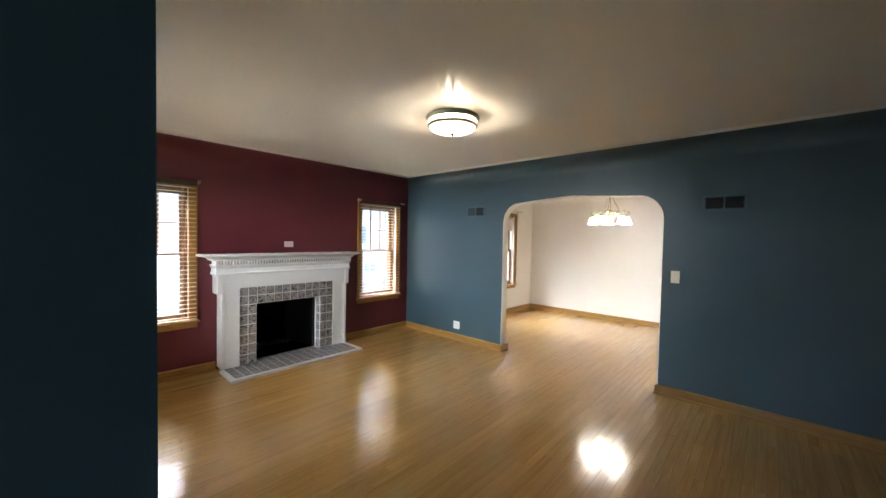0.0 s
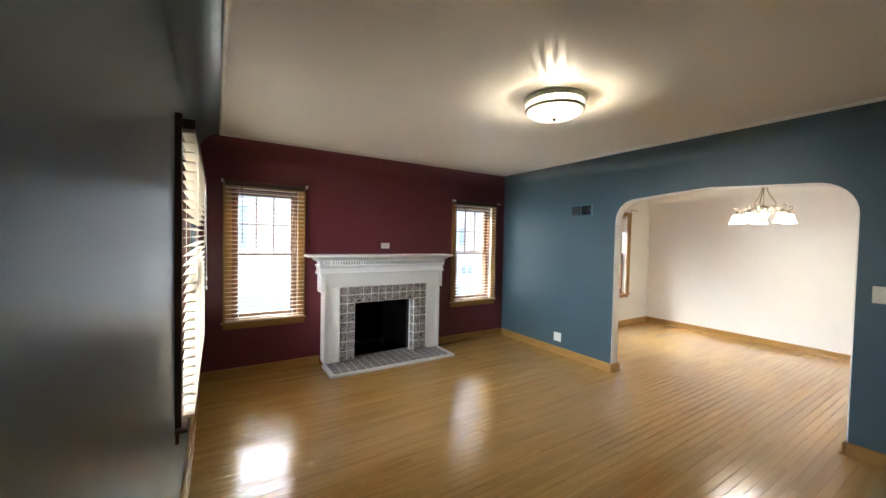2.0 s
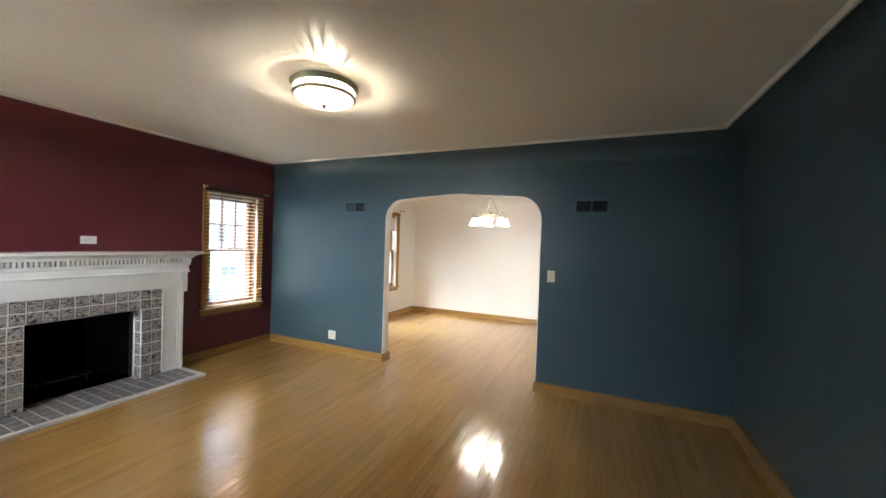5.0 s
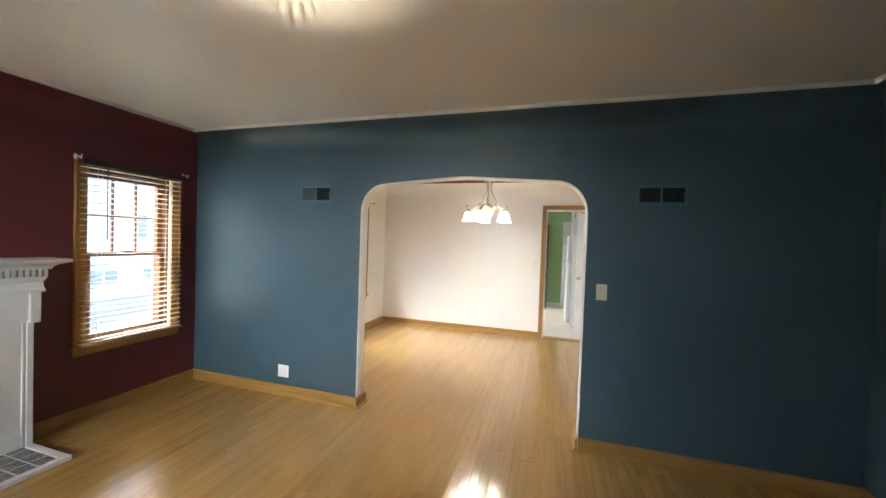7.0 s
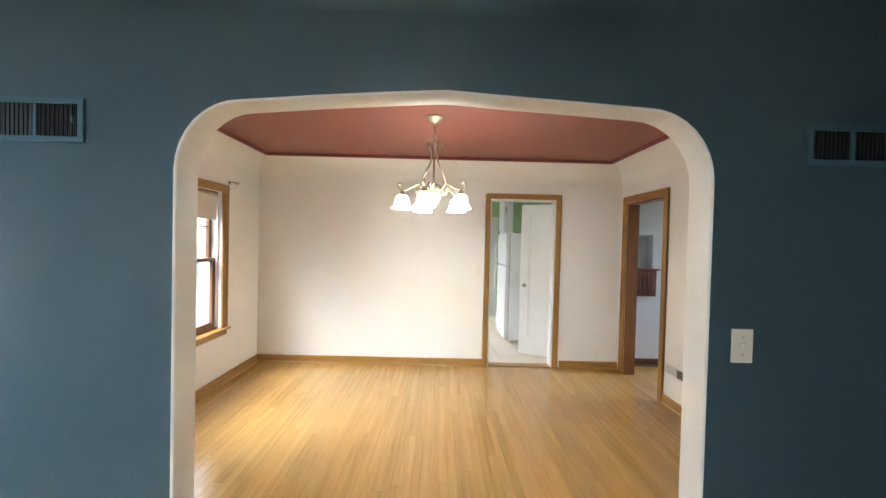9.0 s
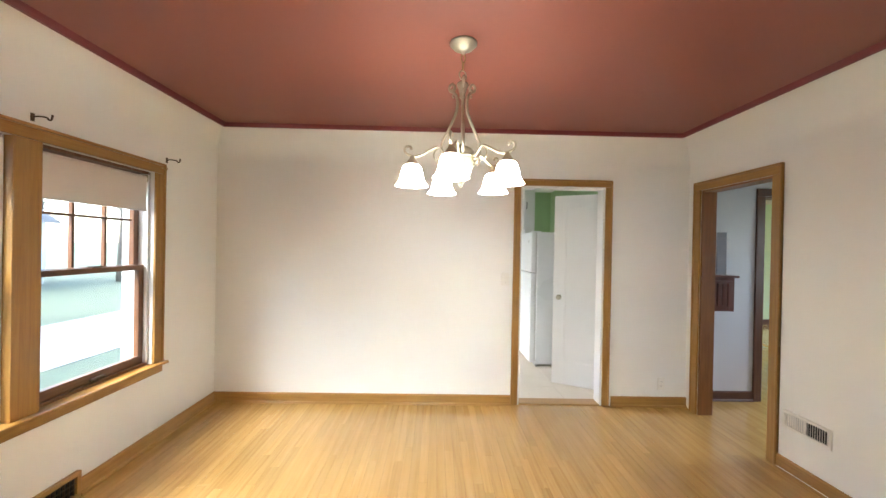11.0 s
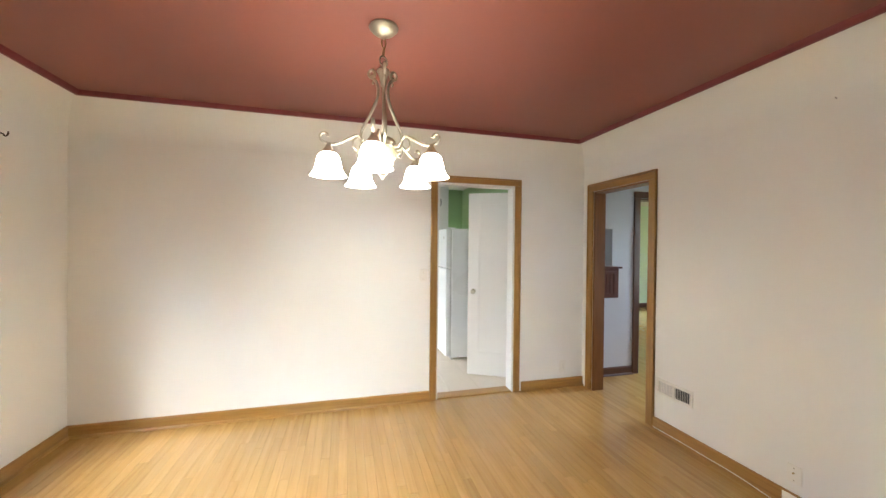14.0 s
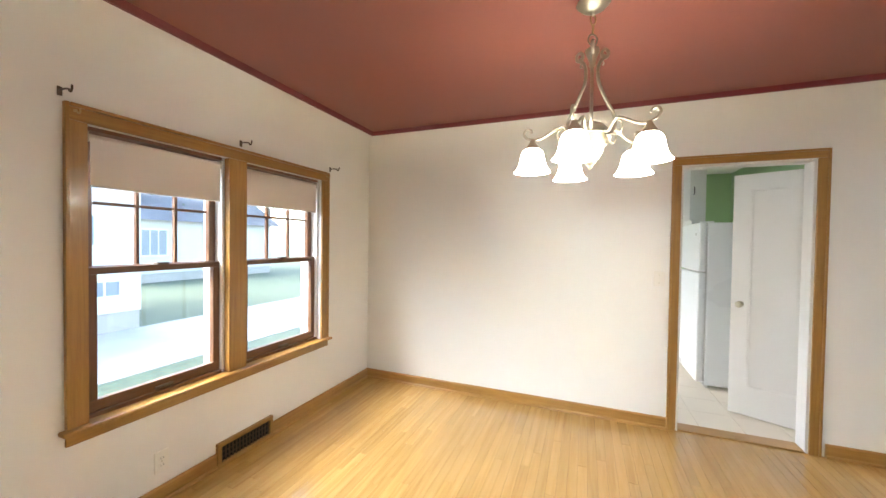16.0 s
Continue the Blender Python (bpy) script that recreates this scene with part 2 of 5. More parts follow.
LITFLUSH = glowing("lit_frosted_bowl", (1.0, 0.88, 0.70), 0.30)
LITBAND = glowing("lit_ribbed_glass", (1.0, 0.92, 0.80), 0.12)
GRASS = paint("lawn_grass", (0.095, 0.125, 0.080), 0.9, 0.35, bump=0.6, grain=40, blotch=6)
CONCRETE = paint("pale_concrete", (0.42, 0.40, 0.36), 0.85, 0.1)
SIDING = paint("white_siding", (0.62, 0.60, 0.56), 0.6, 0.04)
SHINGLE = paint("grey_shingle", (0.29, 0.31, 0.34), 0.9, 0.25)
DARKPANE = paint("dark_window_pane", (0.28, 0.31, 0.34), 0.12)
BARK = paint("tree_bark", (0.16, 0.14, 0.12), 0.9, 0.3, bump=0.5, grain=60)
LEAF = paint("tree_leaf", (0.11, 0.17, 0.10), 0.7, 0.45, blotch=4)

# ---- building helpers ----
ORIGIN = {}


def box(bm, x0, x1, y0, y1, z0, z1, bevel=0.0, mi=0):
    vs = [bm.verts.new((x, y, z)) for x in (x0, x1) for y in (y0, y1) for z in (z0, z1)]
    fs = []
    for q in ((0, 1, 3, 2), (4, 6, 7, 5), (0, 4, 5, 1), (2, 3, 7, 6), (0, 2, 6, 4), (1, 5, 7, 3)):
        f = bm.faces.new([vs[k] for k in q])
        f.material_index = mi
        fs.append(f)
    if bevel:
        es = list({e for f in fs for e in f.edges})
        bmesh.ops.bevel(bm, geom=es, offset=bevel, segments=2, profile=0.6, affect="EDGES", clamp_overlap=True)


def boxed(*args, **kw):
    bm = bmesh.new()
    box(bm, *args, **kw)
    return bm


def lathe(bm, profile, segs=40, cx=0, cy=0, cz=0):
    rings = []
    for r, z in profile:
        if r < 1e-5:
            rings.append([bm.verts.new((cx, cy, cz + z))])
        else:
            rings.append([bm.verts.new((cx + r * math.cos(2 * math.pi * k / segs), cy + r * math.sin(2 * math.pi * k / segs), cz + z)) for k in range(segs)])
    for a, b in zip(rings, rings[1:]):
        for k in range(segs):
            l = (k + 1) % segs
            if len(a) == 1 and len(b) == 1:
                continue
            if len(a) == 1:
                f = bm.faces.new((a[0], b[l], b[k]))
            elif len(b) == 1:
                f = bm.faces.new((a[k], a[l], b[0]))
            else:
                f = bm.faces.new((a[k], a[l], b[l], b[k]))
            f.smooth = True


def tube(bm, pts, r, segs=8, flat=1.0):
    """A bent rod through pts; r may be one radius or one a point."""
    pts = [Vector(p) for p in pts]
    rr = r if isinstance(r, (list, tuple)) else [r] * len(pts)
    ref = Vector((0.31, 0.95, 0.04))
    rings = []
    for i, p in enumerate(pts):
        d = (pts[min(i + 1, len(pts) - 1)] - pts[max(i - 1, 0)]).normalized()
        u = d.cross(ref)
        if u.length < 0.05:
            u = d.cross(Vector((0, 0, 1)))
        u.normalize()
        v = d.cross(u)
        rings.append([bm.verts.new(p + (u * math.cos(2 * math.pi * k / segs) + v * math.sin(2 * math.pi * k / segs) * flat) * rr[i]) for k in range(segs)])
    for a, b in zip(rings, rings[1:]):
        for k in range(segs):
            f = bm.faces.new((a[k], a[(k + 1) % segs], b[(k + 1) % segs], b[k]))
            f.smooth = True
    bm.faces.new(rings[0])
    bm.faces.new(rings[-1])


def smooth_path(pts, n=6):
    """Catmull-Rom through pts."""
    p = [Vector(q) for q in pts]
    p = [p[0] * 2 - p[1]] + p + [p[-1] * 2 - p[-2]]
    out = []
    for i in range(1, len(p) - 2):
        for k in range(n):
            t = k / n
            out.append(0.5 * (2 * p[i] + (p[i + 1] - p[i - 1]) * t + (2 * p[i - 1] - 5 * p[i] + 4 * p[i + 1] - p[i + 2]) * t * t + (3 * p[i] - p[i - 1] - 3 * p[i + 1] + p[i + 2]) * t ** 3))
    out.append(p[-2])
    return out


def mesh_of(name, bm, material):
    bmesh.ops.recalc_face_normals(bm, faces=bm.faces)
    me = bpy.data.meshes.new(name)
    bm.to_mesh(me)
    bm.free()
    for m in material if isinstance(material, (list, tuple)) else [material]:
        me.materials.append(m)
    return me


def part(name, bm, material, parent, label=""):
    """One mesh under a thing or under a part; coordinates are the world's."""
    o = ORIGIN[parent]
    bmesh.ops.translate(bm, verts=bm.verts, vec=-o)
    ob = new(name, mesh_of(name, bm, material))
    ob.parent = parent
    ORIGIN[ob] = o
    return tagged(ob, label)


def thing(name, x, y, z, label, category, group="", kind=""):
    ob = new(name)
    ob.empty_display_size = 0.1
    ob.location = (x, y, z)
    ORIGIN[ob] = Vector((x, y, z))
    return tagged(ob, label, category, group, kind)


def solid(name, bm, material, label, category, group="", kind="", at=(0, 0, 0)):
    """A thing of one mesh; coordinates are the world's."""
    at = Vector(at)
    bmesh.ops.translate(bm, verts=bm.verts, vec=-at)
    ob = new(name, mesh_of(name, bm, material))
    ob.location = at
    ORIGIN[ob] = at
    return tagged(ob, label, category, group, kind)


def wall_mesh(axis, f, b, a0, a1, z0, z1, holes=()):
    """Wall of faces f (material 0) and b (material 1) across axis, with holes (a0, a1, z0, z1); cut faces take material 2."""
    bm = bmesh.new()
    A = sorted({a0, a1, *[v for h in holes for v in h[:2]]})
    Z = sorted({z0, z1, *[v for h in holes for v in h[2:]]})
    A, Z = [v for v in A if a0 <= v <= a1], [v for v in Z if z0 <= v <= z1]

    def full(i, j):
        if not (0 <= i < len(A) - 1 and 0 <= j < len(Z) - 1):
            return False
        a, z = (A[i] + A[i + 1]) / 2, (Z[j] + Z[j + 1]) / 2
        return not any(h[0] < a < h[1] and h[2] < z < h[3] for h in holes)

    def P(d, a, z):
        return bm.verts.new((d, a, z) if axis == "x" else (a, d, z))

    def quad(c, mi):
        bm.faces.new([P(*q) for q in c]).material_index = mi

    for i in range(len(A) - 1):
        for j in range(len(Z) - 1):
            if not full(i, j):
                continue
            l, r, d, u = A[i], A[i + 1], Z[j], Z[j + 1]
            quad([(f, l, d), (f, r, d), (f, r, u), (f, l, u)], 0)
            quad([(b, l, d), (b, r, d), (b, r, u), (b, l, u)], 1)
            if not full(i - 1, j):
                quad([(f, l, d), (f, l, u), (b, l, u), (b, l, d)], 2)
            if not full(i + 1, j):
                quad([(f, r, d), (f, r, u), (b, r, u), (b, r, d)], 2)
            if not full(i, j - 1):
                quad([(f, l, d), (f, r, d), (b, r, d), (b, l, d)], 2)
            if not full(i, j + 1):
                quad([(f, l, u), (f, r, u), (b, r, u), (b, l, u)], 2)
    bmesh.ops.remove_doubles(bm, verts=bm.verts, dist=1e-5)
    return bm


def wall(name, axis, f, b, a0, a1, z0, z1, mats, label, holes=()):
    return solid(name, wall_mesh(axis, f, b, a0, a1, z0, z1, holes), mats, label, "wall", kind="structure")


# ---- plan ----
H = 2.452                                   # ceilings
LX0, LX1, LY0, LY1 = -4.30, 1.02, 0.092, 4.083   # living room
DX0, DX1, DY0, DY1 = -3.712, 0.66, 4.20, 7.208   # dining room
TOP = 2.62
W1, W2, WZ = (0.385, 1.025), (3.175, 3.825), (0.575, 1.965)
SW = (-3.80, -2.12)
DW, DWZ = (4.915, 6.479), (0.575, 1.943)
KD, HD = (-0.924, -0.135), (6.36, 7.05)

wall("wall_west_living", "x", LX0, LX0 - 0.24, -0.15, 4.083, -0.1, TOP, [WINE, SIDING, WHITE], "burgundy painted plaster wall behind the fireplace",
     [(*W1, *WZ), (*W2, *WZ), (1.644, 2.424, 0.028, 0.70)])
wall("wall_south_living", "y", LY0, -0.06, LX0, LX1, -0.1, TOP, [BLUE, BLUE, BLUE], "satin blue painted wall with a wide window and an open doorway",
     [(*SW, *WZ), (-0.166, 0.86, -0.05, 2.08)])
wall("wall_east_living", "x", LX1, LX1 + 0.12, -1.5, LY1 + 0.1, -0.1, TOP, [BLUE, WHITE, WHITE], "plain dark blue painted wall")
wall("wall_west_dining", "x", DX0, DX0 - 0.22, LY1 + 0.118, 7.40, -0.1, TOP, [CREAM, SIDING, WHITE], "cream wall with a twin window in oak casing", [(*DW, *DWZ)])
wall("wall_north_dining", "y", DY1, 7.322, DX0, DX1 + 0.0, -0.1, TOP, [CREAM, CREAM, WHITE], "cream wall with the kitchen doorway", [(*KD, -0.05, 2.035)])
wall("wall_east_dining", "x", DX1, 0.775, LY1 + 0.1, 7.42, -0.1, TOP, [CREAM, HALLPAINT, OAK_Z], "cream wall with the hallway doorway", [(*HD, -0.05, 2.0)])


def arch_profile():
    """The opening between the rooms: round shoulders and a shallow point."""
    l, r, zl, zr = -2.420, -0.600, 1.715, 1.722
    pts = [(l, -0.1), (l, zl)]
    for k in range(1, 9):
        a = math.pi / 2 * k / 8
        pts.append((l + 0.215 * (1 - math.cos(a)), zl + 0.235 * math.sin(a)))
    pts += [(-1.95, 1.972), (-1.72, 1.988), (-1.56, 1.998), (-1.51, 2.000), (-1.46, 1.997), (-1.28, 1.985), (-1.05, 1.972)]
    for k in range(0, 8):
        a = math.pi / 2 * (1 - k / 8)
        pts.append((r - 0.225 * (1 - math.cos(a)), zr + 0.236 * math.sin(a)))
    return pts + [(r, zr), (r, -0.1)]


def arch_wall():
    bm = bmesh.new()
    prof = arch_profile()
    f, b = LY1, DY0
    e = 0.008

    def inset(i, d):
        """Profile point moved d away from the opening."""
        p0, p1 = prof[max(i - 1, 0)], prof[min(i + 1, len(prof) - 1)]
        tx, tz = p1[0] - p0[0], p1[1] - p0[1]
        n = math.hypot(tx, tz)
        return prof[i][0] - tz / n * d, prof[i][1] + tx / n * d

    def strip(d0, y0, d1, y1, mi):
        a = [bm.verts.new((inset(i, d0)[0], y0, inset(i, d0)[1])) for i in range(len(prof))]
        c = [bm.verts.new((inset(i, d1)[0], y1, inset(i, d1)[1])) for i in range(len(prof))]
        for i in range(len(prof) - 1):
            q = bm.faces.new((a[i], a[i + 1], c[i + 1], c[i]))
            q.material_index, q.smooth = mi, True

    # rounded plaster edges and reveal
    strip(e, f, e * 0.3, f + e * 0.3, 1)
    strip(e * 0.3, f + e * 0.3, 0, f + e, 1)
    strip(0, f + e, 0, b - e, 1)
    strip(0, b - e, e * 0.3, b - e * 0.3, 1)
    strip(e * 0.3, b - e * 0.3, e, b, 1)
    for y, mi, x0, x1 in ((f, 0, LX0 - 0.2, LX1 + 0.1), (b, 1, LX0 - 0.2, LX1 + 0.1)):
        edge = [inset(i, e) for i in range(len(prof))]
        top = [bm.verts.new((x, y, TOP)) for x, z in edge]
        low = [bm.verts.new((x, y, z)) for x, z in edge]
        for i in range(1, len(prof) - 2):
            if abs(edge[i + 1][0] - edge[i][0]) > 1e-6:
                bm.faces.new((low[i], low[i + 1], top[i + 1], top[i])).material_index = mi
        for xa, (xb, zb) in ((x0, edge[1]), (x1, edge[-2])):
            bm.faces.new([bm.verts.new(q) for q in ((xa, y, -0.1), (xb, y, -0.1), (xb, y, zb), (xb, y, TOP), (xa, y, TOP))]).material_index = mi
    bmesh.ops.remove_doubles(bm, verts=bm.verts, dist=1e-5)
    return bm


solid("wall_between_rooms", arch_wall(), [BLUE, CREAM], "plaster wall, blue in front and cream behind, with an arched opening", "wall", kind="structure")


def cove(name, axis, c, sign, a0, a1, depth, near, far, height, material, label):
    """Concave cove between a wall at c and the ceiling, mitred into its neighbours (near, far: their depths)."""
    bm = bmesh.new()
    n = 14
    rings = []
    for k in range(n + 1):
        t = math.pi / 2 * k / n
        f = 1 - math.cos(t)
        d, z = depth * f + 0.002, H - height + height * math.sin(t)
        ends = (a0 + near * f, a1 - far * f)
        rings.append([bm.verts.new((c + sign * d, a, z) if axis == "x" else (a, c + sign * d, z)) for a in ends])
    for p, q in zip(rings, rings[1:]):
        bm.faces.new((p[0], p[1], q[1], q[0])).smooth = True
    return solid(name, bm, material, label, "ceiling cove", kind="structure")


def ceiling_trim(name, x0, x1, y0, y1, w, h, material, label):
    bm = bmesh.new()
    prof = [(0.0, 0.0), (0.0, -h * 0.7), (w * 0.25, -h), (w * 0.55, -h * 0.95), (w * 0.8, -h * 0.55), (w, 0.0)]
    rings = []
    for d, z in prof:
        rings.append([bm.verts.new(q) for q in ((x0 + d, y0 + d, H + z), (x1 - d, y0 + d, H + z), (x1 - d, y1 - d, H + z), (x0 + d, y1 - d, H + z))])
    for a, b in zip(rings, rings[1:]):
        for k in range(4):
            bm.faces.new((a[k], a[(k + 1) % 4], b[(k + 1) % 4], b[k]))
    solid(name, bm, material, label, "trim", kind="structure")


def room_top(room, x0, x1, y0, y1, w, e, n, s, height, mats, tint, trim):
    """The four coves of a room and the moulding at their inner edge."""
    lab = "%s coved plaster at the ceiling"
    cove("cove_west_" + room, "x", x0, 1, y0, y1, w, s, n, height, mats[0], lab % tint[0])
    cove("cove_east_" + room, "x", x1, -1, y0, y1, e, s, n, height, mats[1], lab % tint[1])
    cove("cove_north_" + room, "y", y1, -1, x0, x1, n, w, e, height, mats[1], lab % tint[1])
    cove("cove_south_" + room, "y", y0, 1, x0, x1, s, w, e, height, mats[1], lab % tint[1])
    ceiling_trim("trim_" + room, x0 + w - 0.004, x1 - e + 0.004, y0 + s - 0.004, y1 - n + 0.004, *trim)


room_top("living", LX0, LX1, LY0, LY1, 0.197, 0.181, 0.197, 0.185, 0.19, [WINE, BLUE], ["burgundy", "blue"], (0.034, 0.020, TRIMWHITE, "thin white moulding round the ceiling"))
room_top("dining", DX0, DX1, DY0, DY1, 0.205, 0.252, 0.268, 0.235, 0.235, [CREAM, CREAM], ["cream", "cream"], (0.050, 0.028, REDTRIM, "dark red moulding round the ceiling"))
solid("ceiling_living", boxed(LX0 - 0.2, LX1 + 0.1, -1.66, 4.14, H, H + 0.15), CEIL, "off-white painted plaster ceiling", "ceiling", kind="structure")
solid("ceiling_dining", boxed(DX0 - 0.2, DX1 + 0.05, 4.14, 7.26, H, H + 0.15), REDCEIL, "brick red painted ceiling", "ceiling", kind="structure")

# vestibule behind the first step
solid("floor_vestibule", boxed(-0.3, 1.02, -1.5, -0.06, -0.1, -0.001), FLOORWOOD, "honey oak floor of the entry", "floor", kind="structure")
wall("wall_west_vestibule", "x", -0.166, -0.30, -1.5, -0.06, -0.1, TOP, [BLUE, SIDING, BLUE], "dark blue entry wall")
wall("wall_south_vestibule", "y", -1.5, -1.65, -0.30, 1.14, -0.1, TOP, [BLUE, SIDING, WHITE], "dark blue entry wall with a window", [(0.02, 0.62, 0.7, 2.0)])

# ---- baseboards ----
def base_run(name, axis, c, sign, a0, a1, h=0.092, material=None, shoe=True):
    """Baseboard with an eased top and a shoe mould along a wall."""
    prof = [(0.002, 0.0), (0.016, 0.0), (0.016, h - 0.012), (0.012, h - 0.003), (0.007, h), (0.002, h)]
    if shoe:
        prof = [(0.002, 0.0), (0.030, 0.0), (0.029, 0.009), (0.024, 0.016), (0.016, 0.019)] + prof[2:]
    bm = bmesh.new()
    ends = []
    for a in (a0, a1):
        ends.append([bm.verts.new((c + sign * d, a, z) if axis == "x" else (a, c + sign * d, z)) for d, z in prof])
    n = len(prof)
    for k in range(n):
        bm.faces.new((ends[0][k], ends[0][(k + 1) % n], ends[1][(k + 1) % n], ends[1][k]))
    bm.faces.new(ends[0])
    bm.faces.new(ends[1])
    m = material or (OAK_Y if axis == "x" else OAK_X)
    return solid(name, bm, m, "varnished oak baseboard with a shoe mould", "baseboard", kind="structure")


base_run("baseboard_west_living", "x", LX0, 1, LY0, 1.27)
base_run("baseboard_west_living_2", "x", LX0, 1, 2.82, LY1)
base_run("baseboard_north_living", "y", LY1, -1, LX0, -2.425)
base_run("baseboard_north_living_2", "y", LY1, -1, -0.595, LX1)
base_run("baseboard_east_living", "x", LX1, -1, LY0, LY1)
base_run("baseboard_south_living", "y", LY0, 1, LX0, -0.20)
base_run("baseboard_arch_west", "x", -2.42, 1, LY1 - 0.030, DY0 + 0.03)
base_run("baseboard_arch_east", "x", -0.60, -1, LY1 - 0.030, DY0 + 0.03)
base_run("baseboard_west_dining", "x", DX0, 1, DY0, 5.53)
base_run("baseboard_west_dining_2", "x", DX0, 1, 5.955, DY1)
base_run("baseboard_north_dining", "y", DY1, -1, DX0, -0.985)
base_run("baseboard_north_dining_2", "y", DY1, -1, -0.048, DX1)
base_run("baseboard_east_dining", "x", DX1, -1, DY0, 5.274)
base_run("baseboard_east_dining_2", "x", DX1, -1, 5.400, 6.285)
base_run("baseboard_south_dining", "y", DY0, 1, DX0, -2.425)
base_run("baseboard_south_dining_2", "y", DY0, 1, -0.595, DX1)

# ---- windows ----
def placed(flip, d0, d1, a0, a1, z0, z1, bevel=0.0):
    """A bar across a window: d is measured into the room from the wall face."""
    axis, c, s = flip
    bm = bmesh.new()
    lo, hi = sorted((c + s * d0, c + s * d1))
    if axis == "x":
        box(bm, lo, hi, a0, a1, z0, z1, bevel)
    else:
        box(bm, a0, a1, lo, hi, z0, z1, bevel)
    return bm


def double_hung(win, flip, a0, a1, z0, z1, meet, muntin, along, liner=WHITE):
    """One double-hung unit in its hole: frame, two sashes, muntins, glass."""
    part("jamb_liner", placed(flip, -0.20, -0.03, a0, a0 + 0.018, z0, z1), liner, win, "white jamb liner" if liner is WHITE else "")
    part("jamb_liner", placed(flip, -0.20, -0.03, a1 - 0.018, a1, z0, z1), liner, win, "white jamb liner" if liner is WHITE else "")
    part("head_jamb", placed(flip, -0.20, -0.03, a0, a1, z1 - 0.018, z1), SASH_Y if along == "y" else DARKWOOD_X, win)
    part("window_sill", placed(flip, -0.23, -0.03, a0, a1, z0, z0 + 0.02), SASH_Y if along == "y" else DARKWOOD_X, win)
    A, B = a0 + 0.018, a1 - 0.018
    hm = SASH_Y if along == "y" else DARKWOOD_X
    vm = SASH_Z if along == "y" else DARKWOOD_Z
    # upper sash, further out
    up = part("upper_sash", placed(flip, -0.125, -0.09, A, B, z1 - 0.065, z1 - 0.02, 0.004), hm, win)
    part("rail", placed(flip, -0.125, -0.09, A, B, meet - 0.016, meet + 0.018, 0.003), hm, up)
    part("stile", placed(flip, -0.125, -0.09, A, A + 0.042, meet + 0.018, z1 - 0.065, 0.003), vm, up)
    part("stile", placed(flip, -0.125, -0.09, B - 0.042, B, meet + 0.018, z1 - 0.065, 0.003), vm, up)
    gw = (B - A - 0.084) / 3
    for k in (1, 2):
        c = A + 0.042 + gw * k
        part("muntin", placed(flip, -0.120, -0.095, c - 0.008, c + 0.008, meet + 0.018, z1 - 0.065, 0.003), vm, up)
    for k in range(3):
        c = A + 0.042 + gw * k
        part("muntin", placed(flip, -0.120, -0.095, c + 0.009, c + gw - 0.009, muntin - 0.008, muntin + 0.008, 0.003), hm, up)
    g = part("pane", placed(flip, -0.110, -0.107, A + 0.04, B - 0.04, meet + 0.016, z1 - 0.063), GLASS, up, "clear window glass")
    g.visible_shadow = False
    # lower sash, nearer the room
    lo = part("lower_sash", placed(flip, -0.085, -0.05, A, B, z0 + 0.02, z0 + 0.075, 0.004), hm, win)
    part("rail", placed(flip, -0.085, -0.05, A, B, meet - 0.020, meet + 0.014, 0.003), hm, lo)
    part("stile", placed(flip, -0.085, -0.05, A, A + 0.042, z0 + 0.075, meet - 0.020, 0.003), vm, lo)
    part("stile", placed(flip, -0.085, -0.05, B - 0.042, B, z0 + 0.075, meet - 0.020, 0.003), vm, lo)
    g = part("pane", placed(flip, -0.070, -0.067, A + 0.04, B - 0.04, z0 + 0.073, meet - 0.018), GLASS, lo, "clear window glass")
    g.visible_shadow = False
    m = (A + B) / 2
    part("sash_lock", placed(flip, -0.085, -0.045, m - 0.03, m + 0.03, meet + 0.014, meet + 0.026, 0.004), BRONZE, lo, "bronze sash lock")
    part("sash_lift", placed(flip, -0.05, -0.030, m - 0.045, m + 0.045, z0 + 0.028, z0 + 0.046, 0.005), BRONZE, lo, "bronze sash lift")


def casing(win, flip, a0, a1, z0, z1, w, top, stool, along, woods=None):
    """Oak casing round a window: side and head boards with a raised back band, stool and apron."""
    hm, vm = woods or ((OAK_Y, OAK_Z) if along == "y" else (OAK_X, OAK_Z))
    for s0, s1, o in ((a0 - w, a0, a0 - w), (a1, a1 + w, a1 + w - 0.016)):
        c = part("side_casing", placed(flip, -0.02, 0.016, s0 + 0.001, s1 - 0.001, stool + 0.022, z1, 0.003), vm, win)
        part("back_band", placed(flip, 0.0, 0.026, o, o + 0.016, stool + 0.022, z1 + top, 0.005), vm, c)
    h = part("head_casing", placed(flip, -0.02, 0.018, a0 - w + 0.017, a1 + w - 0.017, z1 + 0.001, z1 + top - 0.017, 0.003), hm, win)
    part("back_band", placed(flip, 0.0, 0.028, a0 - w + 0.017, a1 + w - 0.017, z1 + top - 0.016, z1 + top, 0.005), hm, h)
    part("stool", placed(flip, -0.045, 0.050, a0 - w - 0.02, a1 + w + 0.02, stool, stool + 0.021, 0.008), hm, win)
    part("apron", placed(flip, 0.001, 0.016, a0 - w, a1 + w, stool - 0.055, stool - 0.001, 0.004), hm, win)


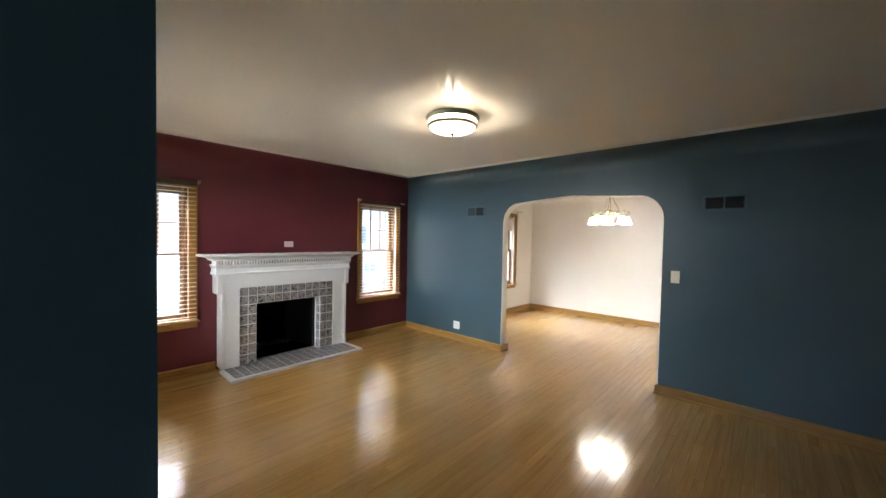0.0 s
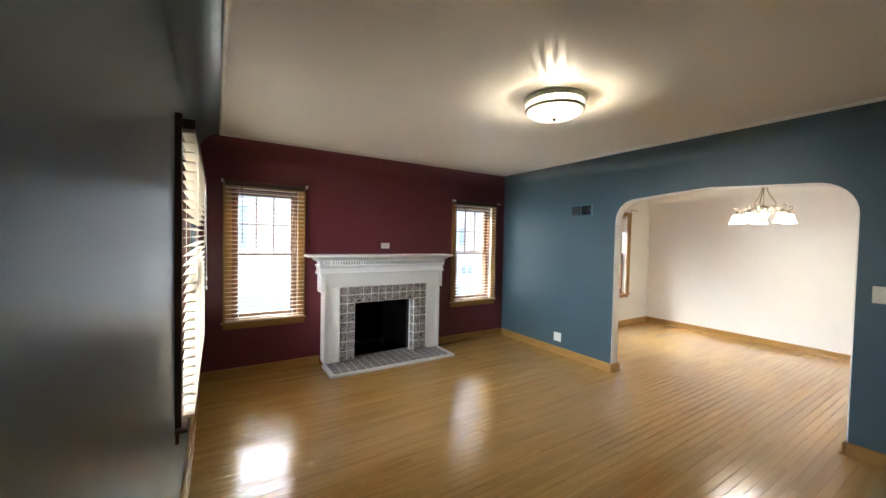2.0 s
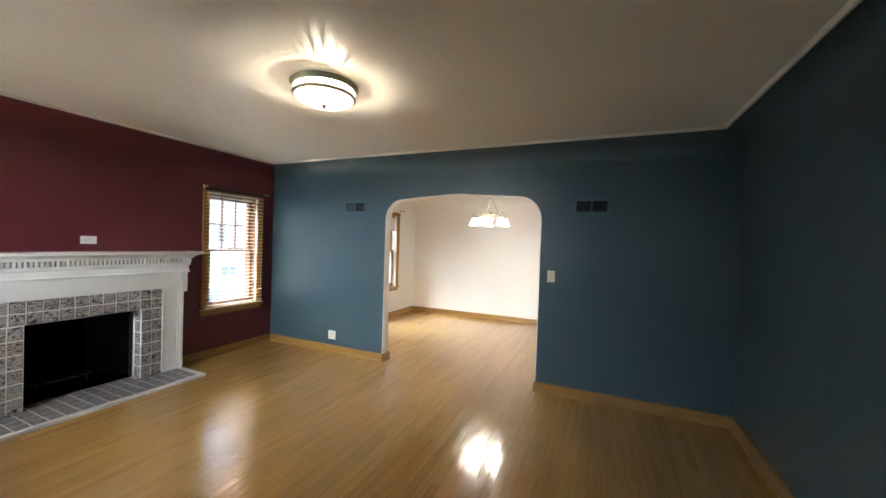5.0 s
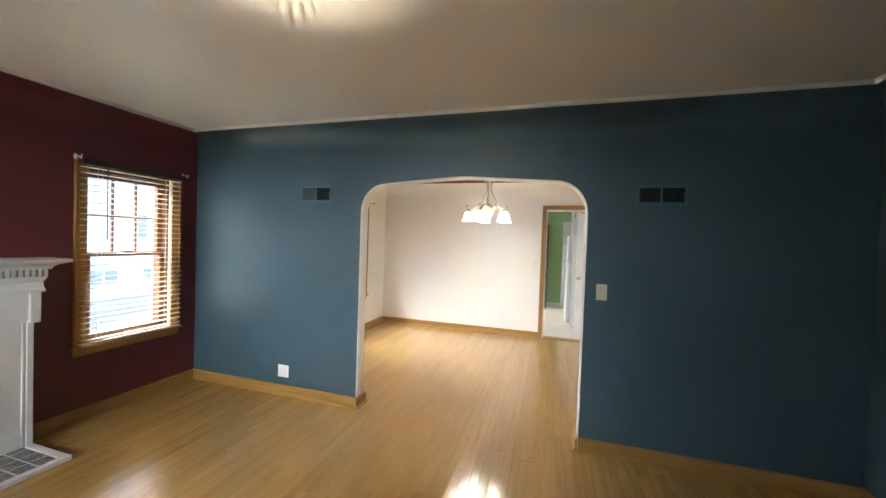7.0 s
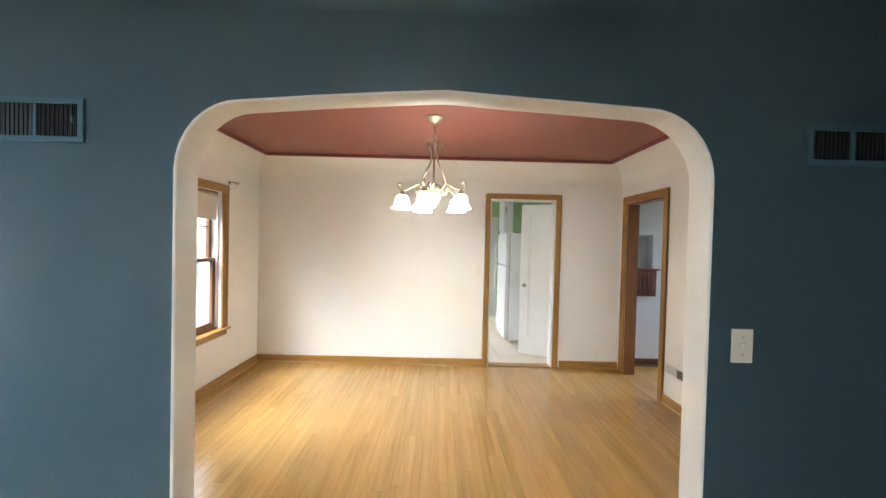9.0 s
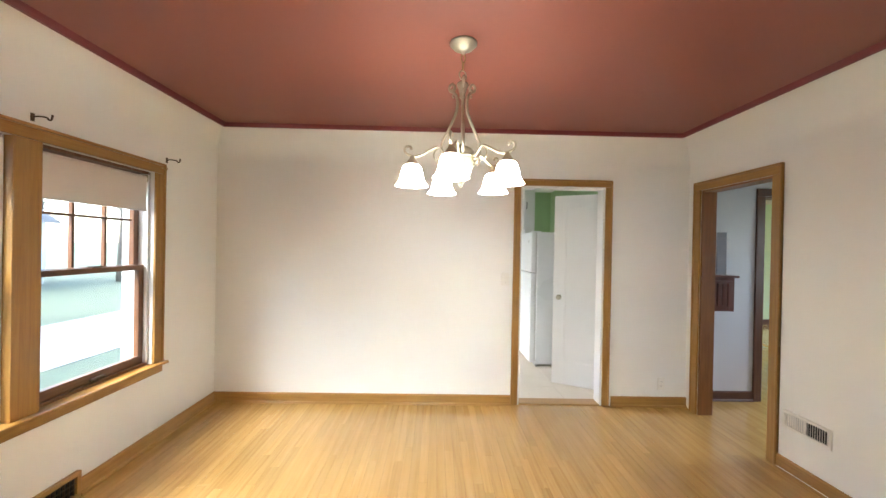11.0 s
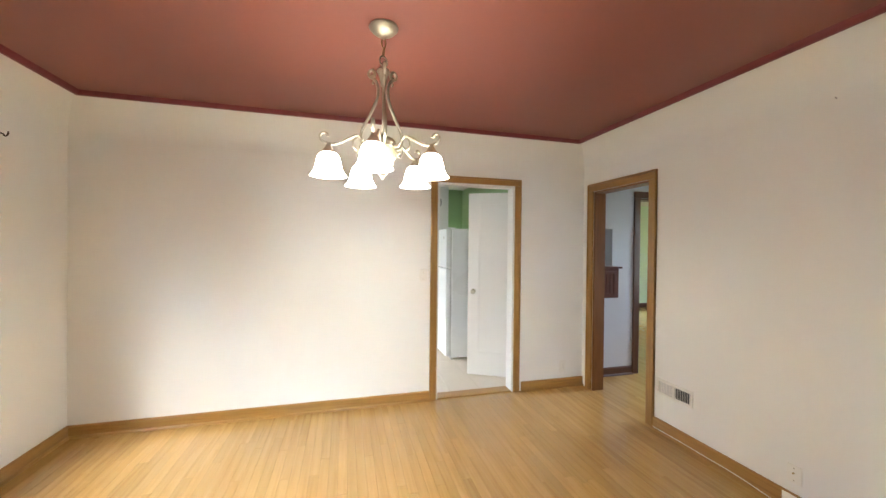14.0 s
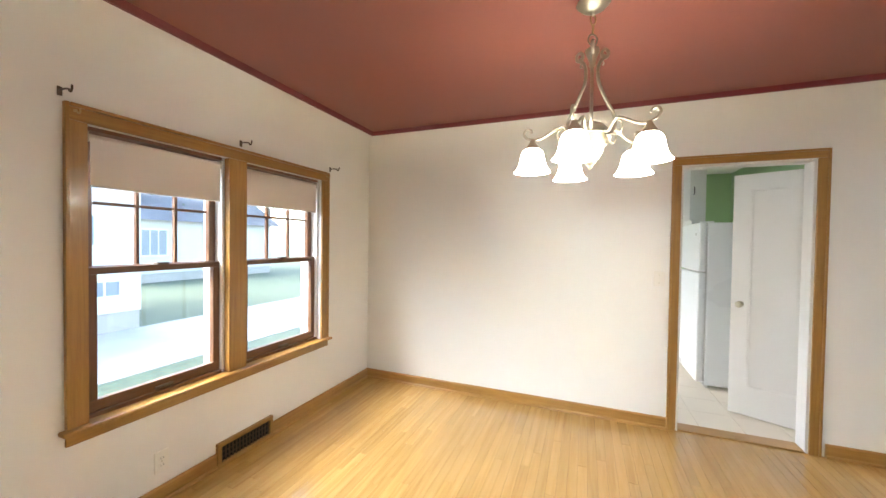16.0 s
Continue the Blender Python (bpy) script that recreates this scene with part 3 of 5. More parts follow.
def blind(x, y, flip, a0, a1, ztop, zbot, sag, group, label, width=0.050):
    """Open horizontal blind: head rail, slats, ladder cords, bottom rail, wand and pull cords."""
    b = thing("venetian_blind", x, y, zbot, label, "blind", group)
    part("head_rail", placed(flip, 0.022, 0.075, a0, a1, ztop - 0.045, ztop, 0.004), BRONZE, b, "dark head rail")
    n = int((ztop - 0.06 - zbot) / 0.0445)
    axis, c, s = flip
    bm0 = bmesh.new()
    th = 0.0028
    L = a1 - a0 - 0.012
    # one slightly crowned slat, shared by all
    secs = []
    for k in range(5):
        u = -0.5 + k / 4
        secs.append((u * width, 0.003 * (1 - 4 * u * u) + u * width * 0.05))
    vs = []
    for e in (-L / 2, L / 2):
        vs.append([bm0.verts.new((d * s, e, z) if axis == "x" else (e, d * s, z)) for d, z in secs] + [bm0.verts.new((d * s, e, z - th) if axis == "x" else (e, d * s, z - th)) for d, z in reversed(secs)])
    m = len(vs[0])
    for k in range(m):
        bm0.faces.new((vs[0][k], vs[0][(k + 1) % m], vs[1][(k + 1) % m], vs[1][k]))
    bm0.faces.new(vs[0])
    bm0.faces.new(vs[1])
    me = mesh_of("slat", bm0, SLAT)
    mid = (a0 + a1) / 2
    for k in range(n):
        z = ztop - 0.065 - k * 0.0445
        o = new("slat", me)
        o.parent = b
        pos = (c + s * 0.050, mid, z) if axis == "x" else (mid, c + s * 0.050, z)
        o.location = Vector(pos) - ORIGIN[b]
        tilt = random.uniform(-1.2, 1.2)
        o.rotation_euler = (0, radians(tilt), 0) if axis == "x" else (radians(tilt), 0, 0)
    part("bottom_rail", placed(flip, 0.026, 0.074, a0 + 0.004, a1 - 0.004, zbot, zbot + 0.016, 0.004), SLAT, b)
    for q in (0.16, 0.84):
        a = a0 + (a1 - a0) * q
        for d in (0.0245, 0.0755):
            bm = bmesh.new()
            p = (lambda z: (c + s * d, a, z) if axis == "x" else (a, c + s * d, z))
            tube(bm, [p(zbot + 0.01), p(ztop - 0.045)], 0.0011, 5)
            part("ladder_cord", bm, CORD, b)
    p = lambda a, z, d=0.082: (c + s * d, a, z) if axis == "x" else (a, c + s * d, z)
    bm = bmesh.new()
    aw = a0 + (a1 - a0) * (0.20 if axis == "x" else 0.22)
    tube(bm, [p(aw, ztop - 0.05), p(aw, ztop - 0.62)], 0.0035, 6)
    part("tilt_wand", bm, DARKWOOD_Z, b, "dark tilt wand")
    if axis == "y":
        for da, dz in ((0.10, 0.90), (0.115, 0.98)):
            bm = bmesh.new()
            tube(bm, [p(a0 + da, ztop - 0.05), p(a0 + da, ztop - dz, 0.088)], 0.0016, 5)
            cord = part("pull_cord", bm, CORD, b, "white pull cord with a tassel")
            bm = bmesh.new()
            q = p(a0 + da, ztop - dz, 0.088)
            lathe(bm, [(0.0, 0.0), (0.004, -0.002), (0.008, -0.03), (0.006, -0.036), (0.0, -0.037)], 12, *q)
            part("tassel", bm, CORD, cord)
    return b


def rod_bracket(x, y, z, flip, a, group, material=TRIMWHITE, label="small white curtain rod bracket on the casing"):
    k = thing("curtain_bracket", x, y, z, label, "bracket", group)
    axis, c, s = flip
    p = lambda d, dz, da=0.0: (c + s * d, a + da, z + dz) if axis == "x" else (a + da, c + s * d, z + dz)
    part("base_plate", placed(flip, 0.002 if material is BRONZE else 0.028, 0.006 if material is BRONZE else 0.033, a - 0.009, a + 0.009, z - 0.022, z + 0.018, 0.002), material, k)
    bm = bmesh.new()
    tube(bm, smooth_path([p(0.004 if material is BRONZE else 0.03, 0.0), p(0.04, 0.002), p(0.075, -0.004), p(0.082, -0.014), p(0.092, -0.016), p(0.100, -0.004), p(0.101, 0.010)], 4), 0.0042, 6)
    part("hook", bm, material, k)


FW, FS = ("x", LX0, 1), ("y", LY0, 1)
for i, (a, b) in enumerate((W1, W2)):
    w = thing("window_%d" % (i + 1), LX0, (a + b) / 2, WZ[0], "double-hung wood window in oak casing on the burgundy wall", "window", "living room windows", "structure")
    double_hung(w, FW, a, b, *WZ, 1.285, 1.60, "y", SASH_Z)
    casing(w, FW, a, b, *WZ, 0.078, 0.068, 0.556, "y")
    blind(LX0, (a + b) / 2, FW, a - 0.062, b + 0.062, 2.025, 0.585, 0, "fireplace wall blinds", "tan open venetian blind with a dark head rail in the window")
    rod_bracket(LX0, a - 0.085, 2.03, FW, a - 0.085, "white rod brackets")
    rod_bracket(LX0, b + 0.085, 2.03, FW, b + 0.085, "white rod brackets")

w = thing("window_3", -2.96, LY0, WZ[0], "wide twin wood window in dark casing on the blue wall", "window", "living room windows", "structure")
sm = (SW[0] + SW[1]) / 2
double_hung(w, FS, SW[0], sm - 0.04, *WZ, 1.285, 1.60, "x")
double_hung(w, FS, sm + 0.04, SW[1], *WZ, 1.285, 1.60, "x")
part("mullion", placed(FS, -0.21, 0.012, sm - 0.0395, sm + 0.0395, *WZ, 0.003), DARKWOOD_Z, w)
casing(w, FS, *SW, *WZ, 0.078, 0.068, 0.556, "x", (DARKWOOD_X, DARKWOOD_Z))
blind(-2.96, LY0, FS, SW[0] - 0.03, SW[1] + 0.04, 2.02, 0.60, 0, "front window blind", "wide tan venetian blind, open, on the blue wall", 0.05)

w = thing("window_4", DX0, 5.69, DWZ[0], "twin double-hung window in varnished oak casing", "window", "dining room windows", "structure")
FD = ("x", DX0, 1)
double_hung(w, FD, DW[0], 5.612, *DWZ, 1.272, 1.596, "y")
double_hung(w, FD, 5.742, DW[1], *DWZ, 1.272, 1.596, "y")
part("mullion", placed(FD, -0.21, 0.014, 5.613, 5.741, *DWZ, 0.004), OAK_Z, w)
casing(w, FD, *DW, *DWZ, 0.082, 0.075, 0.556, "y")
for a, b in ((DW[0], 5.612), (5.742, DW[1])):
    s = thing("roller_shade", DX0, (a + b) / 2, 1.91, "off-white roller shade drawn down a quarter over the upper sash", "shade", "dining room roller shades")
    bm = bmesh.new()
    tube(bm, [(DX0 - 0.048, a + 0.02, 1.896), (DX0 - 0.048, b - 0.02, 1.896)], 0.017, 14)
    part("roller", bm, FABRIC, s)
    part("cloth", boxed(DX0 - 0.033, DX0 - 0.0318, a + 0.028, b - 0.028, 1.668, 1.896), FABRIC, s)
    bm = bmesh.new()
    tube(bm, [(DX0 - 0.0325, a + 0.028, 1.668), (DX0 - 0.0325, b - 0.028, 1.668)], 0.005, 8)
    part("hem_bar", bm, FABRIC, s)
    for q in (a + 0.019, b - 0.023):
        part("end_bracket", boxed(DX0 - 0.068, DX0 - 0.028, q, q + 0.003, 1.87, 1.92), NICKEL, s)
for a in (4.825, 5.70, 6.588):
    rod_bracket(DX0, a, 2.058, FD, a, "dining room curtain brackets", BRONZE, "dark metal curtain rod hook above the window casing")

for a, z in ((DW[0] - 0.045, 1.985), (DW[1] + 0.045, 1.985)):
    k = thing("cup_hook", DX0 + 0.018, a, z, "small brass cup hook screwed into the oak casing", "hook", "casing hooks")
    bm = bmesh.new()
    tube(bm, smooth_path([(DX0 + 0.014, a, z), (DX0 + 0.030, a, z + 0.001), (DX0 + 0.036, a, z - 0.008), (DX0 + 0.046, a, z - 0.016), (DX0 + 0.056, a, z - 0.008), (DX0 + 0.057, a, z + 0.004)], 4), 0.0028, 7)
    part("hook", bm, BRASS, k)
    bm = bmesh.new()
    tube(bm, [(DX0 + 0.0165, a, z), (DX0 + 0.020, a, z)], 0.007, 12)
    part("collar", bm, BRASS, k)

# ---- doorways ----
def door_casing(d, flip, a0, a1, z1, w, along):
    hm = OAK_X if along == "x" else OAK_Y
    for s0, s1, o in ((a0 - w, a0, a0 - w), (a1, a1 + w, a1 + w - 0.014)):
        c = part("side_casing", placed(flip, 0.001, 0.017, s0, s1, 0.0, z1, 0.003), OAK_Z, d)
        part("back_band", placed(flip, 0.0, 0.026, o, o + 0.014, 0.0, z1 + w, 0.005), OAK_Z, c)
    h = part("head_casing", placed(flip, 0.001, 0.018, a0 - w + 0.015, a1 + w - 0.015, z1 + 0.001, z1 + w - 0.015, 0.003), hm, d)
    part("back_band", placed(flip, 0.0, 0.028, a0 - w + 0.015, a1 + w - 0.015, z1 + w - 0.0145, z1 + w, 0.005), hm, h)


FN, FE = ("y", DY1, -1), ("x", DX1, -1)
d = thing("doorway_1", (KD[0] + KD[1]) / 2, DY1, 0, "oak cased doorway to the kitchen with white jambs", "doorway", kind="structure")
door_casing(d, FN, KD[0], KD[1], 2.035, 0.063, "x")
part("jamb", boxed(KD[0], KD[0] + 0.016, DY1 + 0.001, 7.33, 0, 2.035), WHITE, d, "white painted jamb")
part("jamb", boxed(KD[1] - 0.016, KD[1], DY1 + 0.001, 7.33, 0, 2.035), WHITE, d, "white painted jamb")
part("head_jamb", boxed(KD[0] + 0.016, KD[1] - 0.016, DY1 + 0.001, 7.33, 2.019, 2.035), WHITE, d, "white painted jamb")
part("threshold", boxed(KD[0] + 0.016, KD[1] - 0.016, DY1 - 0.005, 7.335, -0.02, 0.012, 0.006), OAK_X, d, "worn oak threshold")
d = thing("doorway_2", DX1, (HD[0] + HD[1]) / 2, 0, "oak cased doorway to the hallway", "doorway", kind="structure")
door_casing(d, FE, HD[0], HD[1], 2.0, 0.075, "y")
part("jamb", boxed(DX1 + 0.001, 0.785, HD[0], HD[0] + 0.016, 0, 2.0), JAMBWOOD_Z, d, "darker brown jamb board")
part("jamb", boxed(DX1 + 0.001, 0.785, HD[1] - 0.016, HD[1], 0, 2.0), JAMBWOOD_Z, d, "darker brown jamb board")
part("head_jamb", boxed(DX1 + 0.001, 0.785, HD[0] + 0.016, HD[1] - 0.016, 1.984, 2.0), JAMBWOOD_Y, d)

# ---- fireplace ----
def fireplace():
    yc = 2.035
    fp = thing("fireplace", -4.2, yc, 0, "white painted wooden mantel with grey marbled tile surround and dark firebox", "fireplace")
    F = -4.130
    WB = LX0 + 0.001
    # plinth board behind the tile, pilasters and frieze
    for y0, y1, s in ((1.285, 1.462, 1), (2.606, 2.800, -1)):
        p = part("pilaster", boxed(WB, F, y0, y1, 0.030, 0.90, 0.003), WHITE, fp)
        o0, o1 = (y0 - 0.004, y0 + 0.030) if s > 0 else (y1 - 0.030, y1 + 0.004)
        part("outer_moulding", boxed(F - 0.02, F + 0.012, o0, o1, 0.030, 0.86, 0.006), WHITE, p)
        part("second_moulding", boxed(F - 0.02, F + 0.007, *((y0 + 0.037, y0 + 0.052) if s > 0 else (y1 - 0.052, y1 - 0.037)), 0.030, 0.86, 0.005), WHITE, p)
        i0, i1 = (y1 - 0.014, y1) if s > 0 else (y0, y0 + 0.014)
        part("inner_bead", boxed(F - 0.02, F + 0.008, i0, i1, 0.030, 0.90, 0.004), WHITE, p)
        part("plinth_block", boxed(WB, F + 0.004, y0 + 0.034 if s > 0 else y0 + 0.016, y1 - 0.016 if s > 0 else y1 - 0.034, 0.028, 0.12, 0.003), WHITE, p)
    part("frieze", boxed(WB, F + 0.003, 1.300, 2.780, 0.8995, 1.055, 0.003), WHITE, fp)
    for y0, y1 in ((1.242, 1.299), (2.781, 2.838)):
        part("bracket_ear", boxed(WB, F + 0.016, y0, y1, 0.848, 1.066, 0.006), WHITE, fp)
    # stepped and curved crown, mitred at both ends
    bm = bmesh.new()
    prof = [(0.000, 1.050), (0.020, 1.052), (0.022, 1.066), (0.016, 1.080), (0.012, 1.120), (0.020, 1.134), (0.026, 1.150), (0.028, 1.159), (0.008, 1.161), (0.008, 1.205),
            (0.042, 1.207), (0.044, 1.214), (0.052, 1.228), (0.070, 1.240), (0.092, 1.247), (0.098, 1.252)]
    rings = []
    for d, z in prof:
        x, a, b = F + d, 1.246 - d * 1.15, 2.834 + d * 1.0
        rings.append([bm.verts.new(q) for q in ((WB, a, z), (x, a, z), (x, b, z), (WB, b, z))])
    for p, q in zip(rings, rings[1:]):
        for k in range(3):
            bm.faces.new((p[k], p[k + 1], q[k + 1], q[k]))
    bm.faces.new(rings[0])
    bm.faces.new(rings[-1])
    crown = part("crown_moulding", bm, WHITE, fp)
    # dentil course
    me = mesh_of("dentil", boxed(-0.016, 0.016, -0.0092, 0.0092, -0.0215, 0.0215, 0.0015), WHITE)
    n = 54
    for k in range(n):
        o = new("dentil", me)
        o.parent = crown
        o.location = Vector((F + 0.0235, 1.232 + (2.848 - 1.232) * k / (n - 1), 1.183)) - ORIGIN[fp]
    part("mantel_shelf", boxed(WB, F + 0.110, 1.088, 2.955, 1.252, 1.276, 0.006), WHITE, fp)
    # tile backing and tiles
    sur = part("tile_surround", wall_mesh("x", F - 0.012, WB, 1.462, 2.606, 0.030, 0.8995, [(1.642, 2.426, 0.0, 0.704)]), [GROUT, GROUT, GROUT], fp, "grey and white marbled ceramic tiles with pale grout")
    tw = (2.606 - 1.462) / 12
    unit = mesh_of("tile", boxed(-0.004, 0.004, -0.0425, 0.0425, -0.0442, 0.0442, 0.002), TILE)
    half = mesh_of("tile", boxed(-0.004, 0.004, -0.0400, 0.0400, -0.0510, 0.0510, 0.002), TILE)

    def tile(me, x, y, z, parent, rot=(0, 0, 0)):
        o = new("tile", me)
        o.parent = parent
        o.location = Vector((x, y, z)) - ORIGIN[fp]
        o.rotation_euler = rot

    for r in range(2):
        for k in range(12):
            tile(unit, F - 0.009, 1.462 + tw * (k + 0.5), 0.8995 - 0.049 - r * 0.097, sur)
    for y in (1.507, 1.597, 2.471, 2.561):
        for r in range(6):
            tile(half, F - 0.009, y, 0.704 - 0.057 - r * 0.112, sur)
    for y in (2.4245, 1.6435):
        for r in range(6):
            tile(half, -4.192, y, 0.704 - 0.057 - r * 0.112, sur, (0, 0, radians(90)))
    # firebox
    x0, x1 = -4.80, -4.285
    for nm, q in (("firebox_side", ((x1, 1.642, 0.03), (x1, 1.642, 0.72), (x0, 1.80, 0.72), (x0, 1.80, 0.03))), ("firebox_side", ((x1, 2.426, 0.03), (x1, 2.426, 0.72), (x0, 2.27, 0.72), (x0, 2.27, 0.03))),
                  ("firebox_back", ((x0, 1.80, 0.03), (x0, 2.27, 0.03), (x0, 2.27, 0.72), (x0, 1.80, 0.72))), ("firebox_top", ((x1, 1.642, 0.72), (x1, 2.426, 0.72), (x0, 2.27, 0.72), (x0, 1.80, 0.72))),
                  ("firebox_floor", ((x1, 1.642, 0.032), (x1, 2.426, 0.032), (x0, 2.27, 0.032), (x0, 1.80, 0.032)))):
        bm = bmesh.new()
        bm.faces.new([bm.verts.new(v) for v in q])
        bmesh.ops.solidify(bm, geom=bm.faces[:], thickness=0.012)
        part(nm, bm, SOOT, fp, "soot-blackened firebrick")
    bm = bmesh.new()
    box(bm, -4.300, -4.268, 1.648, 2.420, 0.685, 0.7035, 0.002)
    box(bm, -4.300, -4.268, 1.648, 1.664, 0.036, 0.684, 0.002)
    box(bm, -4.300, -4.268, 2.404, 2.420, 0.036, 0.684, 0.002)
    part("iron_frame", bm, BLACK, fp, "black iron edge of the firebox")
    bm = bmesh.new()
    box(bm, -4.52, -4.50, 1.80, 2.20, 0.085, 0.10, 0.003)
    box(bm, -4.62, -4.60, 1.80, 2.20, 0.085, 0.10, 0.003)
    for k in range(6):
        box(bm, -4.66, -4.46, 1.82 + 0.07 * k, 1.835 + 0.07 * k, 0.1005, 0.115, 0.003)
    for y in (1.83, 2.16):
        box(bm, -4.52, -4.50, y, y + 0.012, 0.034, 0.0848)
        box(bm, -4.62, -4.60, y, y + 0.012, 0.034, 0.0848)
    part("fire_grate", bm, BLACK, fp, "black iron grate")
    # hearth
    he = thing("hearth", -4.0, yc, 0, "low hearth of grey marbled tiles with a white painted border", "hearth")
    hx0, hx1, hy0, hy1 = -4.286, -3.738, 1.262, 2.812
    part("bed", boxed(hx0, hx1 - 0.045, hy0 + 0.045, hy1 - 0.045, 0.001, 0.022), GROUT, he)
    part("front_border", boxed(hx1 - 0.0448, hx1, hy0, hy1, 0.001, 0.029, 0.004), WHITE, he, "white painted wood border")
    part("side_border", boxed(-4.13, hx1 - 0.045, hy0, hy0 + 0.0448, 0.001, 0.029, 0.004), WHITE, he, "white painted wood border")
    part("side_border", boxed(-4.13, hx1 - 0.045, hy1 - 0.0448, hy1, 0.001, 0.029, 0.004), WHITE, he, "white painted wood border")
    tiles = part("tile_field", boxed(hx0 + 0.001, hx1 - 0.046, hy0 + 0.046, hy1 - 0.046, 0.0222, 0.0235), GROUT, he)
    ny, nx = 16, 5
    sy, sx = (hy1 - hy0 - 0.092) / ny, (hx1 - hx0 - 0.046) / nx
    me = mesh_of("tile", boxed(-sx / 2 + 0.005, sx / 2 - 0.005, -sy / 2 + 0.005, sy / 2 - 0.005, -0.003, 0.003, 0.0015), HEARTHTILE)
    for i in range(nx):
        for j in range(ny):
            x, y = hx0 + sx * (i + 0.5), hy0 + 0.046 + sy * (j + 0.5)
            if x < -4.14 and not 1.66 < y < 2.41:
                continue
            o = new("tile", me)
            o.parent = tiles
            o.location = Vector((x, y, 0.0226)) - ORIGIN[he]


fireplace()

# ---- plates, switches, outlets, vents ----
def cover_plate(name, flip, a, z, w, h, material, label, kind, group=""):
    axis, c, s = flip
    x, y = (c, a) if axis == "x" else (a, c)
    t = thing(name, x, y, z, label, kind, group)
    pl = part("cover_plate", placed(flip, 0.0005, 0.0075, a - w / 2, a + w / 2, z - h / 2, z + h / 2, 0.003), material, t)
    return t, pl


def screws(t, flip, spots):
    axis, c, s = flip
    for a, z in spots:
        part("screw", placed(flip, 0.0070, 0.0088, a - 0.003, a + 0.003, z - 0.003, z + 0.003, 0.001), NICKEL, t)


def outlet(flip, a, z, material, label, sideways=False, group="wall outlets"):
    w, h = (0.115, 0.070) if sideways else (0.070, 0.115)
    t, pl = cover_plate("wall_outlet", flip, a, z, w, h, material, label, "outlet", group)
    for q in (-0.020, 0.020):
        aa, zz = (a + q, z) if sideways else (a, z + q)
        face = part("socket", placed(flip, 0.0070, 0.0095, aa - 0.0155, aa + 0.0155, zz - 0.0135, zz + 0.0135, 0.004), material, t)
        for e in (-0.006, 0.006):
            ea, ez = (aa, zz + e) if sideways else (aa + e, zz)
            part("slot", placed(flip, 0.0090, 0.0098, ea - (0.004 if sideways else 0.0012), ea + (0.004 if sideways else 0.0012), ez - (0.0012 if sideways else 0.004), ez + (0.0012 if sideways else 0.004)), BLACK, face)
    screws(t, flip, [(a, z)])


def light_switch(flip, a, z, material, label):
    t, pl = cover_plate("light_switch", flip, a, z, 0.072, 0.116, material, label, "light switch", "light switches")
    part("toggle", placed(flip, 0.0070, 0.0170, a - 0.005, a + 0.005, z - 0.004, z + 0.012, 0.002), material, t)
    screws(t, flip, [(a, z + 0.030), (a, z - 0.030)])


FA, FB, FDS = ("y", LY1, -1), ("x", LX0, 1), ("y", DY0, 1)
light_switch(FA, -0.480, 1.163, IVORY, "ivory toggle light switch on the blue wall beside the arch")
t, pl = cover_plate("wall_outlet", FA, -3.192, 0.220, 0.115, 0.112, PLASTIC, "white double outlet plate low on the blue wall", "outlet", "wall outlets")
for qa in (-0.024, 0.024):
    for qz in (-0.020, 0.020):
        f = part("socket", placed(FA, 0.0070, 0.0095, -3.192 + qa - 0.0155, -3.192 + qa + 0.0155, 0.220 + qz - 0.0135, 0.220 + qz + 0.0135, 0.004), PLASTIC, t)
        for e in (-0.006, 0.006):
            part("slot", placed(FA, 0.0090, 0.0098, -3.192 + qa + e - 0.0012, -3.192 + qa + e + 0.0012, 0.220 + qz - 0.004, 0.220 + qz + 0.004), BLACK, f)
screws(t, FA, [(-3.216, 0.220), (-3.168, 0.220)])
outlet(FB, 2.082, 1.380, PLASTIC, "white outlet above the mantel shelf, mounted sideways", True)
light_switch(FN, -1.055, 1.165, PLASTIC, "white toggle switch on the cream wall beside the kitchen door")
outlet(FN, 0.425, 0.215, PLASTIC, "white outlet on the cream wall between the two doorways")
outlet(FD, 5.222, 0.222, PLASTIC, "ivory outlet on the cream wall under the window")
light_switch(FDS, -0.500, 1.405, PLASTIC, "white switch on the cream wall behind the arch")

t, pl = cover_plate("cable_jack_plate", FE, 5.349, 0.198, 0.070, 0.100, PLASTIC, "white cable jack plate low on the cream wall", "wall plate")
bm = bmesh.new()
tube(bm, [(DX1 - 0.006, 5.349, 0.205), (DX1 - 0.016, 5.349, 0.205)], 0.0045, 8)
part("jack", bm, BRASS, t, "dark brass cable jack")
screws(t, FE, [(5.349, 0.232), (5.349, 0.164)])
# outlet let into the oak baseboard, sideways
solid("baseboard_block", boxed(DX1 - 0.0165, DX1 - 0.001, 5.2745, 5.3995, 0.0, 0.092, 0.002), OAK_Y, "short oak baseboard piece that carries an outlet", "baseboard", kind="structure")
outlet(("x", DX1 - 0.0165, -1), 5.337, 0.052, PLASTIC, "white outlet mounted sideways in the oak baseboard", True)
bm = bmesh.new()
tube(bm, smooth_path([(DX1 - 0.034, 5.372, 0.030), (DX1 - 0.036, 5.360, 0.012), (DX1 - 0.045, 5.350, 0.0045), (DX1 - 0.060, 5.330, 0.004)], 5), 0.0032, 7)
solid("cable_stub", bm, CORD, "short pale cable end coming out at the baseboard", "cable", at=(DX1 - 0.045, 5.35, 0))
bm = bmesh.new()
